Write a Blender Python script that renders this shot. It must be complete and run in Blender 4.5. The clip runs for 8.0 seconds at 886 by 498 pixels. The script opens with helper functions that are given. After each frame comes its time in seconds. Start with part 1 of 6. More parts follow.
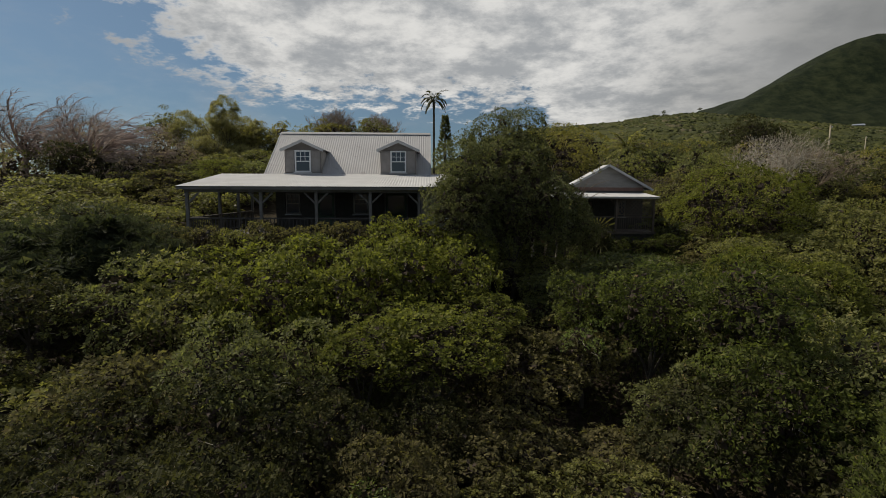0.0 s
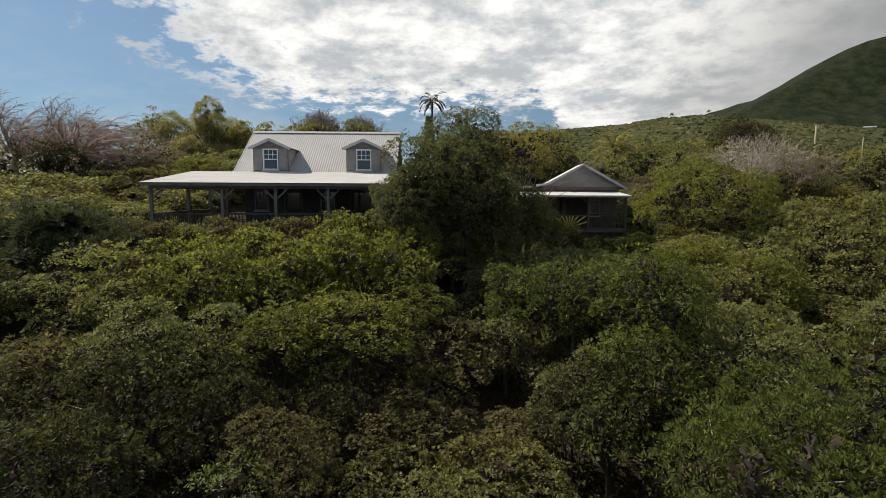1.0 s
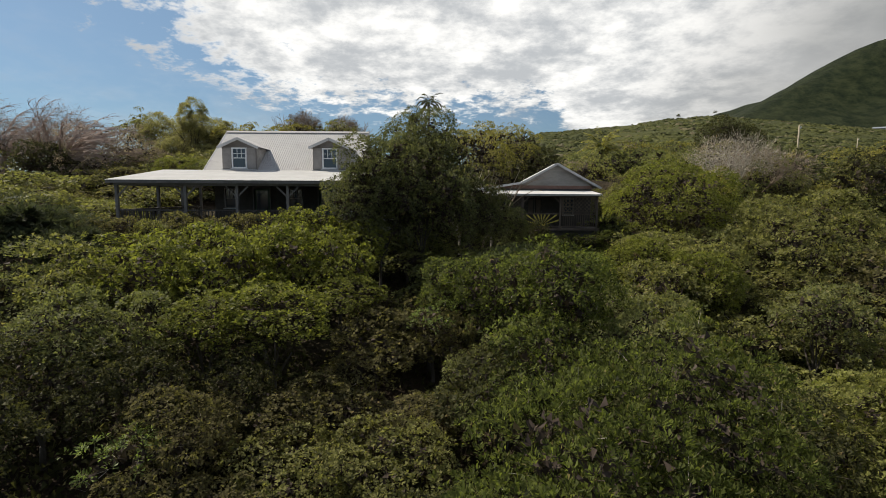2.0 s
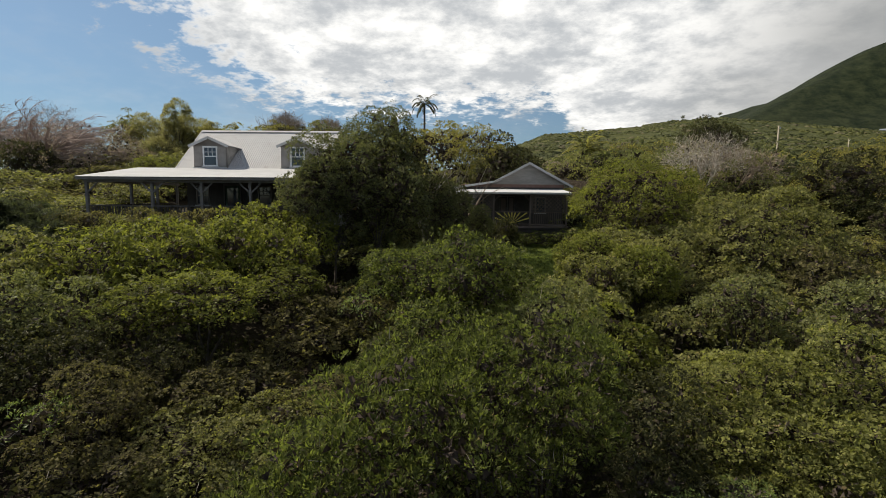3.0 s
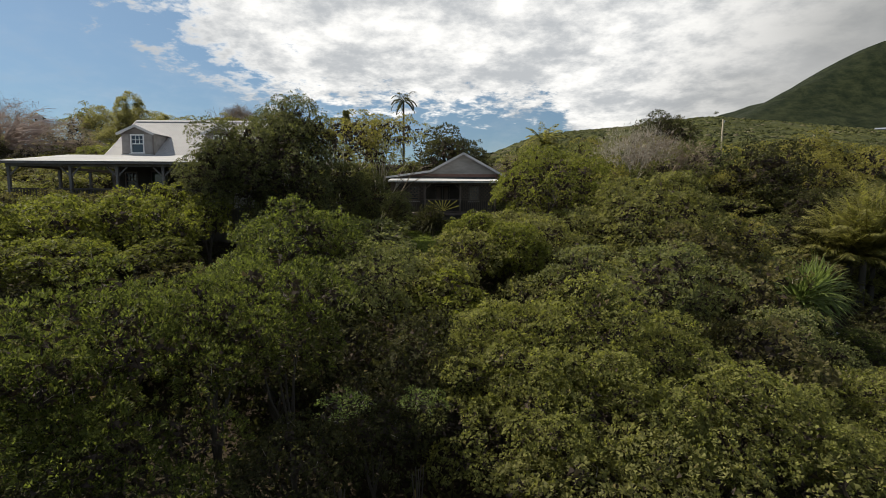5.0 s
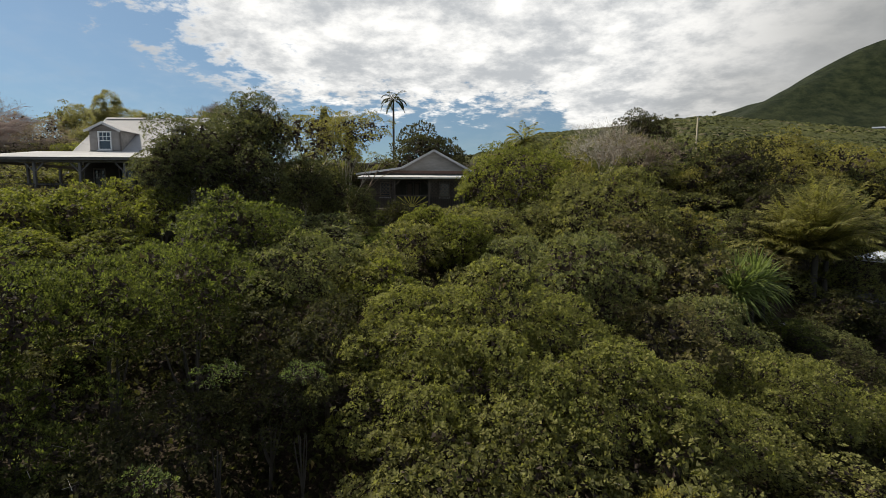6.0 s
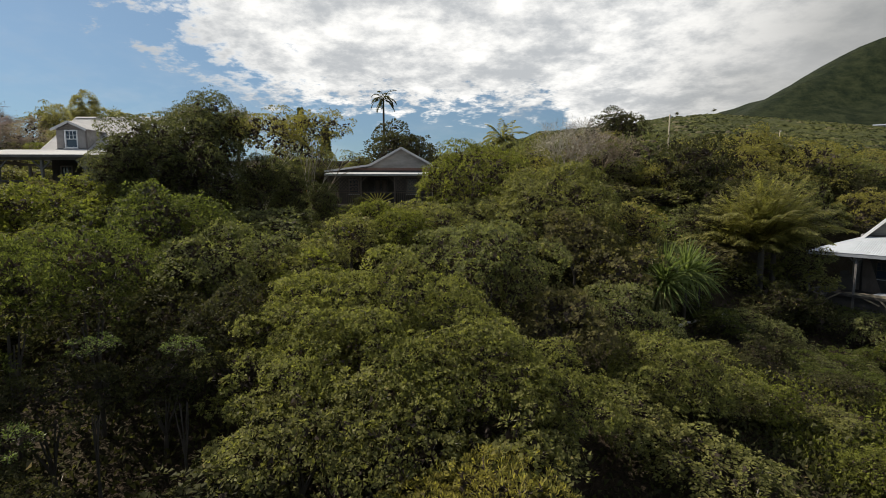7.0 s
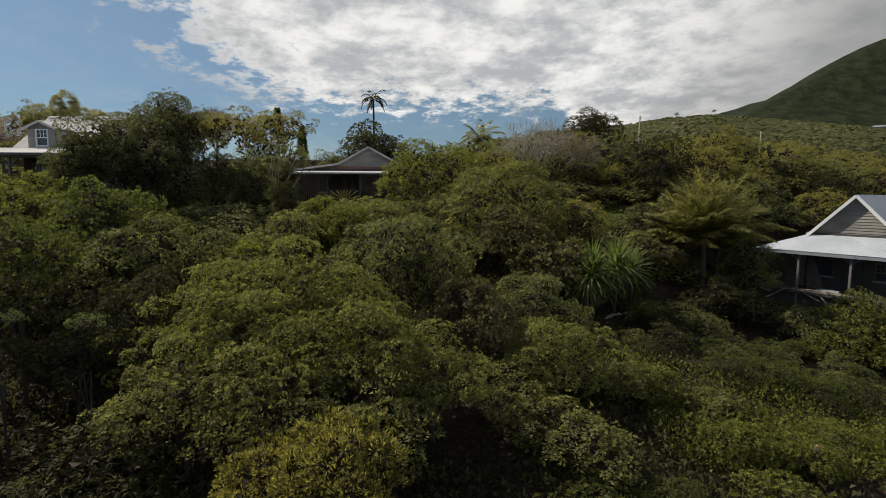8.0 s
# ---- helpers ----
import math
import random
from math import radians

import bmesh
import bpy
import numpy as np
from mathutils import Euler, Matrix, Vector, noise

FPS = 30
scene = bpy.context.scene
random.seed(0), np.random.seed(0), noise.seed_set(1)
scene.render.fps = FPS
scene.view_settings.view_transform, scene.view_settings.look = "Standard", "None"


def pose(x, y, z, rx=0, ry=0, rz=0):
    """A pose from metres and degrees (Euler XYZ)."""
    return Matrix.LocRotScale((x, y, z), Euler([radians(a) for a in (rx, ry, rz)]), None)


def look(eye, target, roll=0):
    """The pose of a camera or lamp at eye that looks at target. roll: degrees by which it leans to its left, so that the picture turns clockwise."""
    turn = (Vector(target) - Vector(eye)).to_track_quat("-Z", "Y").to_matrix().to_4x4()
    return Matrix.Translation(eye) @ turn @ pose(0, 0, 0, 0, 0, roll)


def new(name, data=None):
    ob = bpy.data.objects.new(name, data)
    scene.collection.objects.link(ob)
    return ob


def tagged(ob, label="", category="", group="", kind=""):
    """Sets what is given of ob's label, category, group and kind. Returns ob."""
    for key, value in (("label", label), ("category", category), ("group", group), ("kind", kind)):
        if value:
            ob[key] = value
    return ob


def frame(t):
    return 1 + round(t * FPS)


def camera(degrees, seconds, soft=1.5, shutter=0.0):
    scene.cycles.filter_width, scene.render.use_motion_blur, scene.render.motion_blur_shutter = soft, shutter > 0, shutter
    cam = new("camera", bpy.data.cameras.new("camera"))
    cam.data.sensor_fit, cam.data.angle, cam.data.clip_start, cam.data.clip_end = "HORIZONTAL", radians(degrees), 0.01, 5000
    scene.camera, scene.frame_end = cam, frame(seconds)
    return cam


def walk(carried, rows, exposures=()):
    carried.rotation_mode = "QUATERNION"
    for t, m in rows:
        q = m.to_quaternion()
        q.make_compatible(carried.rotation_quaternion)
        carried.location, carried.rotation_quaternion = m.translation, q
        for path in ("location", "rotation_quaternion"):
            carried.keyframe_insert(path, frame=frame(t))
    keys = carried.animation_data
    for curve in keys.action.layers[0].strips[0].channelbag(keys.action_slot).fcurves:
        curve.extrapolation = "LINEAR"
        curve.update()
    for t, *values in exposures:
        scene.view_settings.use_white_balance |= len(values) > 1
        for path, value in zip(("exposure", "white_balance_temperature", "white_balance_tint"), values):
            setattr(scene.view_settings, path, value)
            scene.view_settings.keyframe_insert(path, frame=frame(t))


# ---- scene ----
cam = camera(83.6, 8.0, 0.75)
PATH = [
    (0, (8.7, 2.553, 3.935), (8.772, 4.539, 3.705), 0.2),
    (0.5, (9.875, 2.242, 3.76), (9.943, 4.228, 3.534), 0.3),
    (1, (11.098, 1.895, 3.679), (11.14, 3.883, 3.458), 0.3),
    (1.5, (12.294, 1.605, 3.596), (12.323, 3.593, 3.377), 0.3),
    (3, (15.894, 0.34, 3.252), (15.893, 2.329, 3.043), 0.4),
    (3.5, (17.147, -0.104, 3.108), (17.147, 1.885, 2.898), 0.5),
    (4, (18.486, -0.536, 2.848), (18.49, 1.453, 2.638), 0.4),
    (4.5, (19.827, -0.934, 2.616), (19.83, 1.055, 2.405), 0.4),
    (6, (23.402, -1.951, 2.174), (23.409, 0.038, 1.961), 0.3),
    (6.5, (24.855, -2.454, 2.057), (24.86, -0.465, 1.842), 0.2),
    (7, (26.345, -2.925, 1.943), (26.346, -0.937, 1.727), 0.1),
    (7.5, (27.807, -3.57, 1.847), (27.808, -1.582, 1.631), 0.2),
    (8, (29.451, -4.288, 1.816), (29.449, -2.3, 1.599), 0.3),
]
EXPOSURES = [(t, stops, 6620, 10) for t, stops in ((0, -0.24), (0.5, 0.23), (1, 0.35), (1.5, 0.38), (3.5, 0.41), (4.5, 0.38), (6.5, 0.38), (7, 0.38), (7.5, 0.37), (8, 0.11))]
walk(cam, [(t, look(eye, target, roll)) for t, eye, target, roll in PATH], EXPOSURES)


# ---- light ----
SUN = Vector((-0.62, 0.28, 0.72)).normalized()
sun_data = bpy.data.lights.new("sun", "SUN")
sun_data.energy, sun_data.angle, sun_data.color = 5.0, radians(0.6), (1.0, 0.92, 0.77)
sun = new("sun", sun_data)
sun.matrix_world = look((0, 0, 60), Vector((0, 0, 60)) - SUN)


class Nodes:
    """Short-hand for node trees."""

    def __init__(self, tree):
        self.tree = tree
        tree.nodes.clear()

    def add(self, kind, values=(), **attrs):
        n = self.tree.nodes.new(kind)
        if "operation" in attrs:
            n.operation = attrs["operation"]
        if "blend_type" in attrs:
            n.blend_type = attrs["blend_type"]
        if "data_type" in attrs:
            n.data_type = attrs["data_type"]
        for key, v in dict(values).items():
            self.put(n.inputs[key], v)
        return n

    def put(self, socket, v):
        if isinstance(v, bpy.types.NodeSocket):
            self.tree.links.new(v, socket)
        elif isinstance(v, bpy.types.Node):
            self.tree.links.new(v.outputs[0], socket)
        else:
            socket.default_value = v

    def math(self, op, a, b=0.0):
        return self.add("ShaderNodeMath", {0: a, 1: b}, operation=op).outputs[0]

    def mix(self, fac, a, b, blend="MIX"):
        n = self.tree.nodes.new("ShaderNodeMix")
        n.data_type, n.blend_type = "RGBA", blend
        self.put(n.inputs[0], fac)
        self.put(n.inputs[6], (*a, 1) if isinstance(a, tuple) and len(a) == 3 else a)
        self.put(n.inputs[7], (*b, 1) if isinstance(b, tuple) and len(b) == 3 else b)
        return n.outputs[2]

    def ramp(self, fac, *stops):
        n = self.tree.nodes.new("ShaderNodeMapRange")
        n.interpolation_type = "SMOOTHSTEP"
        self.put(n.inputs[0], fac)
        for i, v in enumerate(stops):
            n.inputs[1 + i].default_value = v
        return n.outputs[0]

    def noise(self, vector, scale, detail=4.0, rough=0.55):
        n = self.tree.nodes.new("ShaderNodeTexNoise")
        if vector is not None:
            self.put(n.inputs["Vector"], vector)
        n.inputs["Scale"].default_value, n.inputs["Detail"].default_value = scale, detail
        n.inputs["Roughness"].default_value = rough
        return n.outputs[0]


def make_world():
    w = bpy.data.worlds.new("sky")
    scene.world = w
    w.use_nodes = True
    k = Nodes(w.node_tree)
    way = k.add("ShaderNodeTexCoord").outputs["Generated"]
    sky = k.add("ShaderNodeTexSky")
    sky.sky_type, sky.sun_disc = "NISHITA", False
    sky.sun_elevation = math.asin(SUN.z)
    sky.sun_rotation = math.atan2(SUN.x, SUN.y)
    sky.altitude, sky.air_density, sky.dust_density, sky.ozone_density = 100, 1.0, 0.1, 2.0
    high = k.ramp(k.add("ShaderNodeSeparateXYZ", {0: way}).outputs[2], 0.0, 0.38, 0.0, 1.0)
    blue = k.mix(1.0, sky.outputs[0], k.mix(high, (0.68, 0.80, 0.90), (1.30, 1.28, 1.18)), "MULTIPLY")
    sep = k.add("ShaderNodeSeparateXYZ", {0: way}).outputs
    up = k.math("MAXIMUM", sep[2], 0.0)
    # the cloud layer lies on a plane high overhead, so it flattens towards the horizon
    lift = k.math("ADD", up, 0.22)
    plane = k.add("ShaderNodeCombineXYZ", {0: k.math("DIVIDE", sep[0], lift), 1: k.math("DIVIDE", sep[1], lift), 2: 0.3}).outputs[0]
    big = k.noise(plane, 0.9, 3.0)
    mid = k.noise(plane, 4.0, 6.0, 0.6)
    fine = k.noise(plane, 11.0, 6.0, 0.65)
    # bank of cloud: its edge runs from high up to low over the hill
    edge = k.math("ADD", k.math("MULTIPLY", sep[0], 1.15), k.math("MULTIPLY", sep[2], 1.05))
    edge = k.math("ADD", edge, k.math("MULTIPLY", k.math("SUBTRACT", mid, 0.5), 0.85))
    edge = k.math("ADD", edge, k.math("MULTIPLY", k.math("SUBTRACT", fine, 0.5), 0.42))
    bank = k.ramp(edge, -0.275, -0.155, 0.0, 1.0)
    east = k.ramp(sep[0], 0.20, 0.32, 0.0, 1.0)
    floor_ = k.math("SUBTRACT", k.math("ADD", up, k.math("MULTIPLY", east, 0.2)), k.math("MULTIPLY", k.math("SUBTRACT", fine, 0.5), 0.22))
    low = k.ramp(floor_, 0.15, 0.20, 0.0, 1.0)
    cover = k.math("MULTIPLY", bank, low)
    # overhead, where the sun stands, the sky is clear
    cover = k.math("MULTIPLY", cover, k.math("MULTIPLY", k.ramp(sep[1], 0.0, 0.45, 0.0, 1.0), k.ramp(up, 0.82, 0.60, 0.0, 1.0)))
    # unseen scattered cloud behind the camera, added as fill for the sides facing it
    fill_cloud = k.math("MULTIPLY", k.ramp(big, 0.38, 0.56, 0.0, 0.5), k.math("MULTIPLY", k.ramp(sep[1], 0.25, -0.1, 0.0, 1.0), k.ramp(up, 0.02, 0.2, 0.0, 1.0)))
    cover = k.math("MAXIMUM", cover, fill_cloud)
    wisps = k.math("MULTIPLY", k.ramp(k.math("ADD", k.math("MULTIPLY", mid, 0.5), k.math("MULTIPLY", big, 0.5)), 0.46, 0.72, 0.0, 1.0), 0.3)
    cover = k.math("MAXIMUM", cover, wisps)
    shade = k.ramp(k.math("ADD", k.math("MULTIPLY", fine, 0.35), k.math("MULTIPLY", mid, 0.7)), 0.38, 0.66, 0.0, 1.0)
    grey = k.ramp(k.math("SUBTRACT", sep[0], k.math("MULTIPLY", up, 0.6)), 0.15, 0.55, 0.0, 1.0)
    white = k.mix(shade, (14.5, 14.5, 14.2), (7.0, 7.4, 7.8))
    white = k.mix(grey, white, k.mix(k.ramp(k.noise(plane, 2.2, 3.0, 0.5), 0.3, 0.7, 0.0, 1.0), (6.4, 6.5, 6.5), (3.9, 4.05, 4.1)))
    col = k.mix(cover, blue, white)
    bg = k.add("ShaderNodeBackground", {0: col, 1: 0.0575})
    out = k.add("ShaderNodeOutputWorld", {0: bg})


make_world()


# ---- materials ----
def material(name):
    m = bpy.data.materials.new(name)
    m.use_nodes = True
    return m, Nodes(m.node_tree)


def finish(k, shader):
    k.add("ShaderNodeOutputMaterial", {0: shader})


def bumped(k, height, strength, distance):
    return k.add("ShaderNodeBump", {"Height": height, "Strength": strength, "Distance": distance}).outputs[0]


def leaf_material(name, dark, light, rough=0.6, glow=0.4, tint=(0.15, 0.14, 0.05), gloss=0.09):
    """Thin leaves: they vary from leaf to leaf, from tuft to tuft and from plant to plant, shine a little and let light through."""
    m, k = material(name)
    isl = k.add("ShaderNodeNewGeometry").outputs["Random Per Island"]
    obj = k.add("ShaderNodeObjectInfo").outputs["Random"]
    pos = k.add("ShaderNodeTexCoord").outputs["Object"]
    patch = k.ramp(k.noise(pos, 1.1, 2.0), 0.35, 0.65, 0.0, 1.0)
    tuft = k.ramp(k.noise(pos, 4.5, 1.0), 0.40, 0.62, 0.0, 1.0)
    dark, light = tuple(c * q for c, q in zip(dark, (0.60, 0.57, 0.74))), tuple(c * q for c, q in zip(light, (1.23, 1.17, 1.34)))
    fac = k.math("ADD", k.math("MULTIPLY", isl, 0.24), k.math("ADD", k.math("MULTIPLY", patch, 0.28), k.math("MULTIPLY", tuft, 0.48)))
    col = k.mix(fac, dark, light)
    col = k.mix(k.math("MULTIPLY", obj, 0.35), col, tint)
    col = k.mix(k.ramp(isl, 0.975, 0.985, 0.0, 0.6), col, (0.24, 0.18, 0.08))
    p = k.add("ShaderNodeBsdfPrincipled", {"Base Color": col, "Roughness": k.math("ADD", rough - 0.1, k.math("MULTIPLY", isl, 0.2))})
    p.inputs["Specular IOR Level"].default_value = gloss
    thin = tuple(c * q for c, q in zip(light, (1.52, 1.62, 0.75)))
    t = k.add("ShaderNodeBsdfTranslucent", {0: k.mix(k.math("MULTIPLY", isl, 0.8), col, thin)})
    finish(k, k.add("ShaderNodeMixShader", {0: glow, 1: p, 2: t}))
    return m


def plain(name, a, b, scale, rough=0.8, bump=0.3, dist=0.01, metal=0.0, stretch=(1, 1, 1), spots=None):
    m, k = material(name)
    pos = k.add("ShaderNodeTexCoord").outputs["Object"]
    pos = k.add("ShaderNodeMapping", {"Vector": pos, "Scale": stretch}).outputs[0]
    n1 = k.noise(pos, scale, 5.0, 0.6)
    n2 = k.noise(pos, scale * 7.3, 4.0, 0.6)
    fac = k.math("ADD", k.math("MULTIPLY", k.ramp(n1, 0.3, 0.7, 0.0, 1.0), 0.65), k.math("MULTIPLY", n2, 0.35))
    obj = k.add("ShaderNodeObjectInfo").outputs["Random"]
    col = k.mix(fac, a, b)
    col = k.mix(k.math("MULTIPLY", obj, 0.25), col, a)
    if spots:
        col = k.mix(k.ramp(k.noise(pos, scale * 2.1, 6.0, 0.7), 0.58, 0.72, 0.0, 0.8), col, spots)
    p = k.add("ShaderNodeBsdfPrincipled", {"Base Color": col, "Roughness": rough, "Metallic": metal,
                                           "Normal": bumped(k, n2, bump, dist)})
    finish(k, p)
    return m


LEAF_OLIVE = leaf_material("leaf_olive", (0.042, 0.045, 0.021), (0.198, 0.206, 0.064), tint=(0.148, 0.150, 0.048))
LEAF_GREEN = leaf_material("leaf_green", (0.042, 0.054, 0.024), (0.172, 0.190, 0.068), tint=(0.150, 0.148, 0.054))
LEAF_GREY = leaf_material("leaf_grey", (0.033, 0.034, 0.020), (0.140, 0.134, 0.052), rough=0.7, glow=0.4, tint=(0.116, 0.100, 0.048), gloss=0.05)
LEAF_LIME = leaf_material("leaf_lime", (0.030, 0.038, 0.010), (0.172, 0.192, 0.038), glow=0.42, tint=(0.110, 0.118, 0.028))
LEAF_DARK = leaf_material("leaf_dark", (0.034, 0.042, 0.021), (0.142, 0.156, 0.062), rough=0.6, glow=0.35, tint=(0.045, 0.055, 0.024), gloss=0.04)
LEAF_YELLOW = leaf_material("leaf_yellow", (0.070, 0.070, 0.022), (0.240, 0.228, 0.060), glow=0.44, tint=(0.170, 0.158, 0.050))
LEAF_GOLD = leaf_material("leaf_gold", (0.090, 0.088, 0.028), (0.270, 0.250, 0.060), glow=0.5, tint=(0.200, 0.185, 0.050))
LEAF_DRY = leaf_material("leaf_dry", (0.125, 0.105, 0.080), (0.265, 0.220, 0.172), rough=0.8, tint=(0.20, 0.18, 0.13), gloss=0.1)
LEAF_BAMBOO = leaf_material("leaf_bamboo", (0.110, 0.115, 0.045), (0.270, 0.262, 0.110), rough=0.6, glow=0.5, tint=(0.22, 0.21, 0.09), gloss=0.15)
LEAF_FEATHER = leaf_material("leaf_feather", (0.024, 0.032, 0.018), (0.068, 0.082, 0.038), rough=0.7, tint=(0.04, 0.052, 0.028), gloss=0.1)
LEAF_PALM = leaf_material("leaf_palm", (0.072, 0.084, 0.024), (0.270, 0.268, 0.080), rough=0.5, glow=0.5, gloss=0.15)
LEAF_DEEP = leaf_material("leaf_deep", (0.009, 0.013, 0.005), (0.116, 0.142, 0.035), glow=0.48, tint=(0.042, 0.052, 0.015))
LEAF_MOUND = leaf_material("leaf_mound", (0.040, 0.043, 0.018), (0.212, 0.228, 0.062), glow=0.42, tint=(0.150, 0.156, 0.044))
# dark leaves; on thicket, weeds and undergrowth the tone also holds shade
LEAF_DARK_SHADED = leaf_material("leaf_dark_shaded", (0.016, 0.018, 0.009), (0.076, 0.080, 0.030), rough=0.6, glow=0.3, tint=(0.036, 0.039, 0.018), gloss=0.05)
# brown kept dark as the shade inside the crowns
INNER_SHADE = leaf_material("inner_shade", (0.034, 0.027, 0.020), (0.068, 0.055, 0.040), rough=0.8, glow=0.1, tint=(0.04, 0.037, 0.026), gloss=0.1)
LEAF_FRESH = leaf_material("leaf_fresh", (0.060, 0.090, 0.026), (0.170, 0.225, 0.060), rough=0.5, glow=0.45, tint=(0.12, 0.16, 0.045), gloss=0.12)
GRASS = leaf_material("grass", (0.105, 0.150, 0.036), (0.190, 0.245, 0.062), rough=0.6, glow=0.35, tint=(0.150, 0.180, 0.050))
BARK = plain("bark", (0.035, 0.030, 0.024), (0.09, 0.076, 0.062), 4.0, 0.9, 0.6, 0.02, stretch=(1, 1, 0.3))
BARK_DRY = plain("bark_dry", (0.19, 0.145, 0.105), (0.34, 0.265, 0.20), 4.0, 0.9, 0.5, 0.02)
BARK_ROSE = plain("bark_rose", (0.26, 0.19, 0.16), (0.42, 0.33, 0.29), 4.0, 0.9, 0.5, 0.02)
BARK_PALE = plain("bark_pale", (0.25, 0.22, 0.18), (0.42, 0.38, 0.32), 4.0, 0.9, 0.5, 0.02, stretch=(1, 1, 0.3))
WOOD_GREY = plain("weathered_wood", (0.105, 0.100, 0.098), (0.20, 0.19, 0.185), 2.5, 0.85, 0.4, 0.006, stretch=(1, 1, 0.4))
# dark timber; on front walls it also carries the verandas' shade
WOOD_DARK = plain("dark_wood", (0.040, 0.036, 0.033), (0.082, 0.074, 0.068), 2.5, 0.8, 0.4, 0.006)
WOOD_BROWN = plain("brown_wood", (0.088, 0.068, 0.058), (0.175, 0.140, 0.120), 2.5, 0.85, 0.4, 0.006, stretch=(1, 1, 0.4))
WOOD_PALE = plain("pale_wood", (0.22, 0.19, 0.14), (0.38, 0.33, 0.25), 2.5, 0.85, 0.4, 0.006, stretch=(0.4, 1, 1))
TRIM = plain("grey_paint", (0.43, 0.43, 0.44), (0.54, 0.54, 0.55), 2.0, 0.6, 0.2, 0.004)
WHITE = plain("white_paint", (0.62, 0.63, 0.66), (0.74, 0.75, 0.77), 2.0, 0.5, 0.15, 0.003)
SHUTTER = plain("shutter_paint", (0.20, 0.186, 0.180), (0.30, 0.282, 0.272), 3.0, 0.7, 0.3, 0.004)
ROOF = plain("roof_paint", (0.345, 0.340, 0.345), (0.44, 0.434, 0.44), 0.9, 0.85, 0.2, 0.003, spots=(0.29, 0.28, 0.27))
ROOF_VERANDA = plain("veranda_roof_paint", (0.38, 0.38, 0.386), (0.50, 0.50, 0.505), 0.9, 0.85, 0.2, 0.003, spots=(0.34, 0.335, 0.33))
ROOF_WHITE = plain("white_roof_paint", (0.304, 0.332, 0.373), (0.428, 0.461, 0.515), 0.8, 0.5, 0.2, 0.003, spots=(0.218, 0.227, 0.236))
BOARD_OLD = plain("old_boards", (0.13, 0.12, 0.108), (0.32, 0.30, 0.27), 1.7, 0.9, 0.4, 0.006, stretch=(0.3, 1, 1))
FASCIA_BLUE = plain("blue_grey_paint", (0.17, 0.19, 0.23), (0.25, 0.275, 0.32), 2.0, 0.7, 0.3, 0.004)
RUST = plain("rusty_roof", (0.20, 0.10, 0.075), (0.32, 0.19, 0.15), 1.5, 0.7, 0.2, 0.003)
SIDING = plain("siding", (0.19, 0.178, 0.168), (0.40, 0.380, 0.360), 1.7, 0.85, 0.4, 0.005, stretch=(0.3, 1, 1))
YELLOW = plain("yellow_paint", (0.42, 0.34, 0.05), (0.55, 0.45, 0.09), 3.0, 0.6, 0.2, 0.003)
GREEN_PAINT = plain("green_paint", (0.03, 0.07, 0.05), (0.05, 0.10, 0.07), 3.0, 0.6, 0.2, 0.003)
DORMER = plain("dormer_boards", (0.12, 0.110, 0.104), (0.23, 0.212, 0.200), 2.5, 0.8, 0.4, 0.005, stretch=(0.4, 1, 1))
SAWN = plain("sawn_wood", (0.26, 0.13, 0.06), (0.40, 0.22, 0.12), 6.0, 0.8, 0.3, 0.004)
STONE = plain("pale_stone", (0.22, 0.21, 0.20), (0.40, 0.39, 0.37), 6.0, 0.9, 0.5, 0.01)
PETAL = plain("red_petals", (0.55, 0.06, 0.03), (0.75, 0.14, 0.08), 5.0, 0.6, 0.2, 0.003)


def woods_material():
    m, k = material("far_foliage")
    isl = k.add("ShaderNodeNewGeometry").outputs["Random Per Island"]
    pos = k.add("ShaderNodeTexCoord").outputs["Object"]
    leaf = k.noise(pos, 0.9, 4.0, 0.7)
    stand = k.noise(pos, 0.011, 3.0, 0.6)
    col = k.mix(k.math("ADD", k.math("MULTIPLY", isl, 0.3), k.math("MULTIPLY", k.ramp(stand, 0.35, 0.65, 0.0, 1.0), 0.7)), (0.032, 0.040, 0.016), (0.108, 0.110, 0.034))
    col = k.mix(k.ramp(leaf, 0.4, 0.62, 0.0, 0.6), col, (0.024, 0.031, 0.012))
    col = k.mix(k.ramp(isl, 0.9, 0.93, 0.0, 0.6), col, (0.13, 0.11, 0.075))
    p = k.add("ShaderNodeBsdfPrincipled", {"Base Color": col, "Roughness": 0.8, "Normal": bumped(k, leaf, 1.0, 0.8)})
    p.inputs["Specular IOR Level"].default_value = 0.1
    finish(k, p)
    return m


WOODS_FAR = woods_material()


def glass_material():
    m, k = material("window_glass")
    p = k.add("ShaderNodeBsdfPrincipled", {"Base Color": (0.03, 0.045, 0.07, 1), "Roughness": 0.06})
    p.inputs["Specular IOR Level"].default_value = 0.8
    finish(k, p)
    return m


GLASS = glass_material()


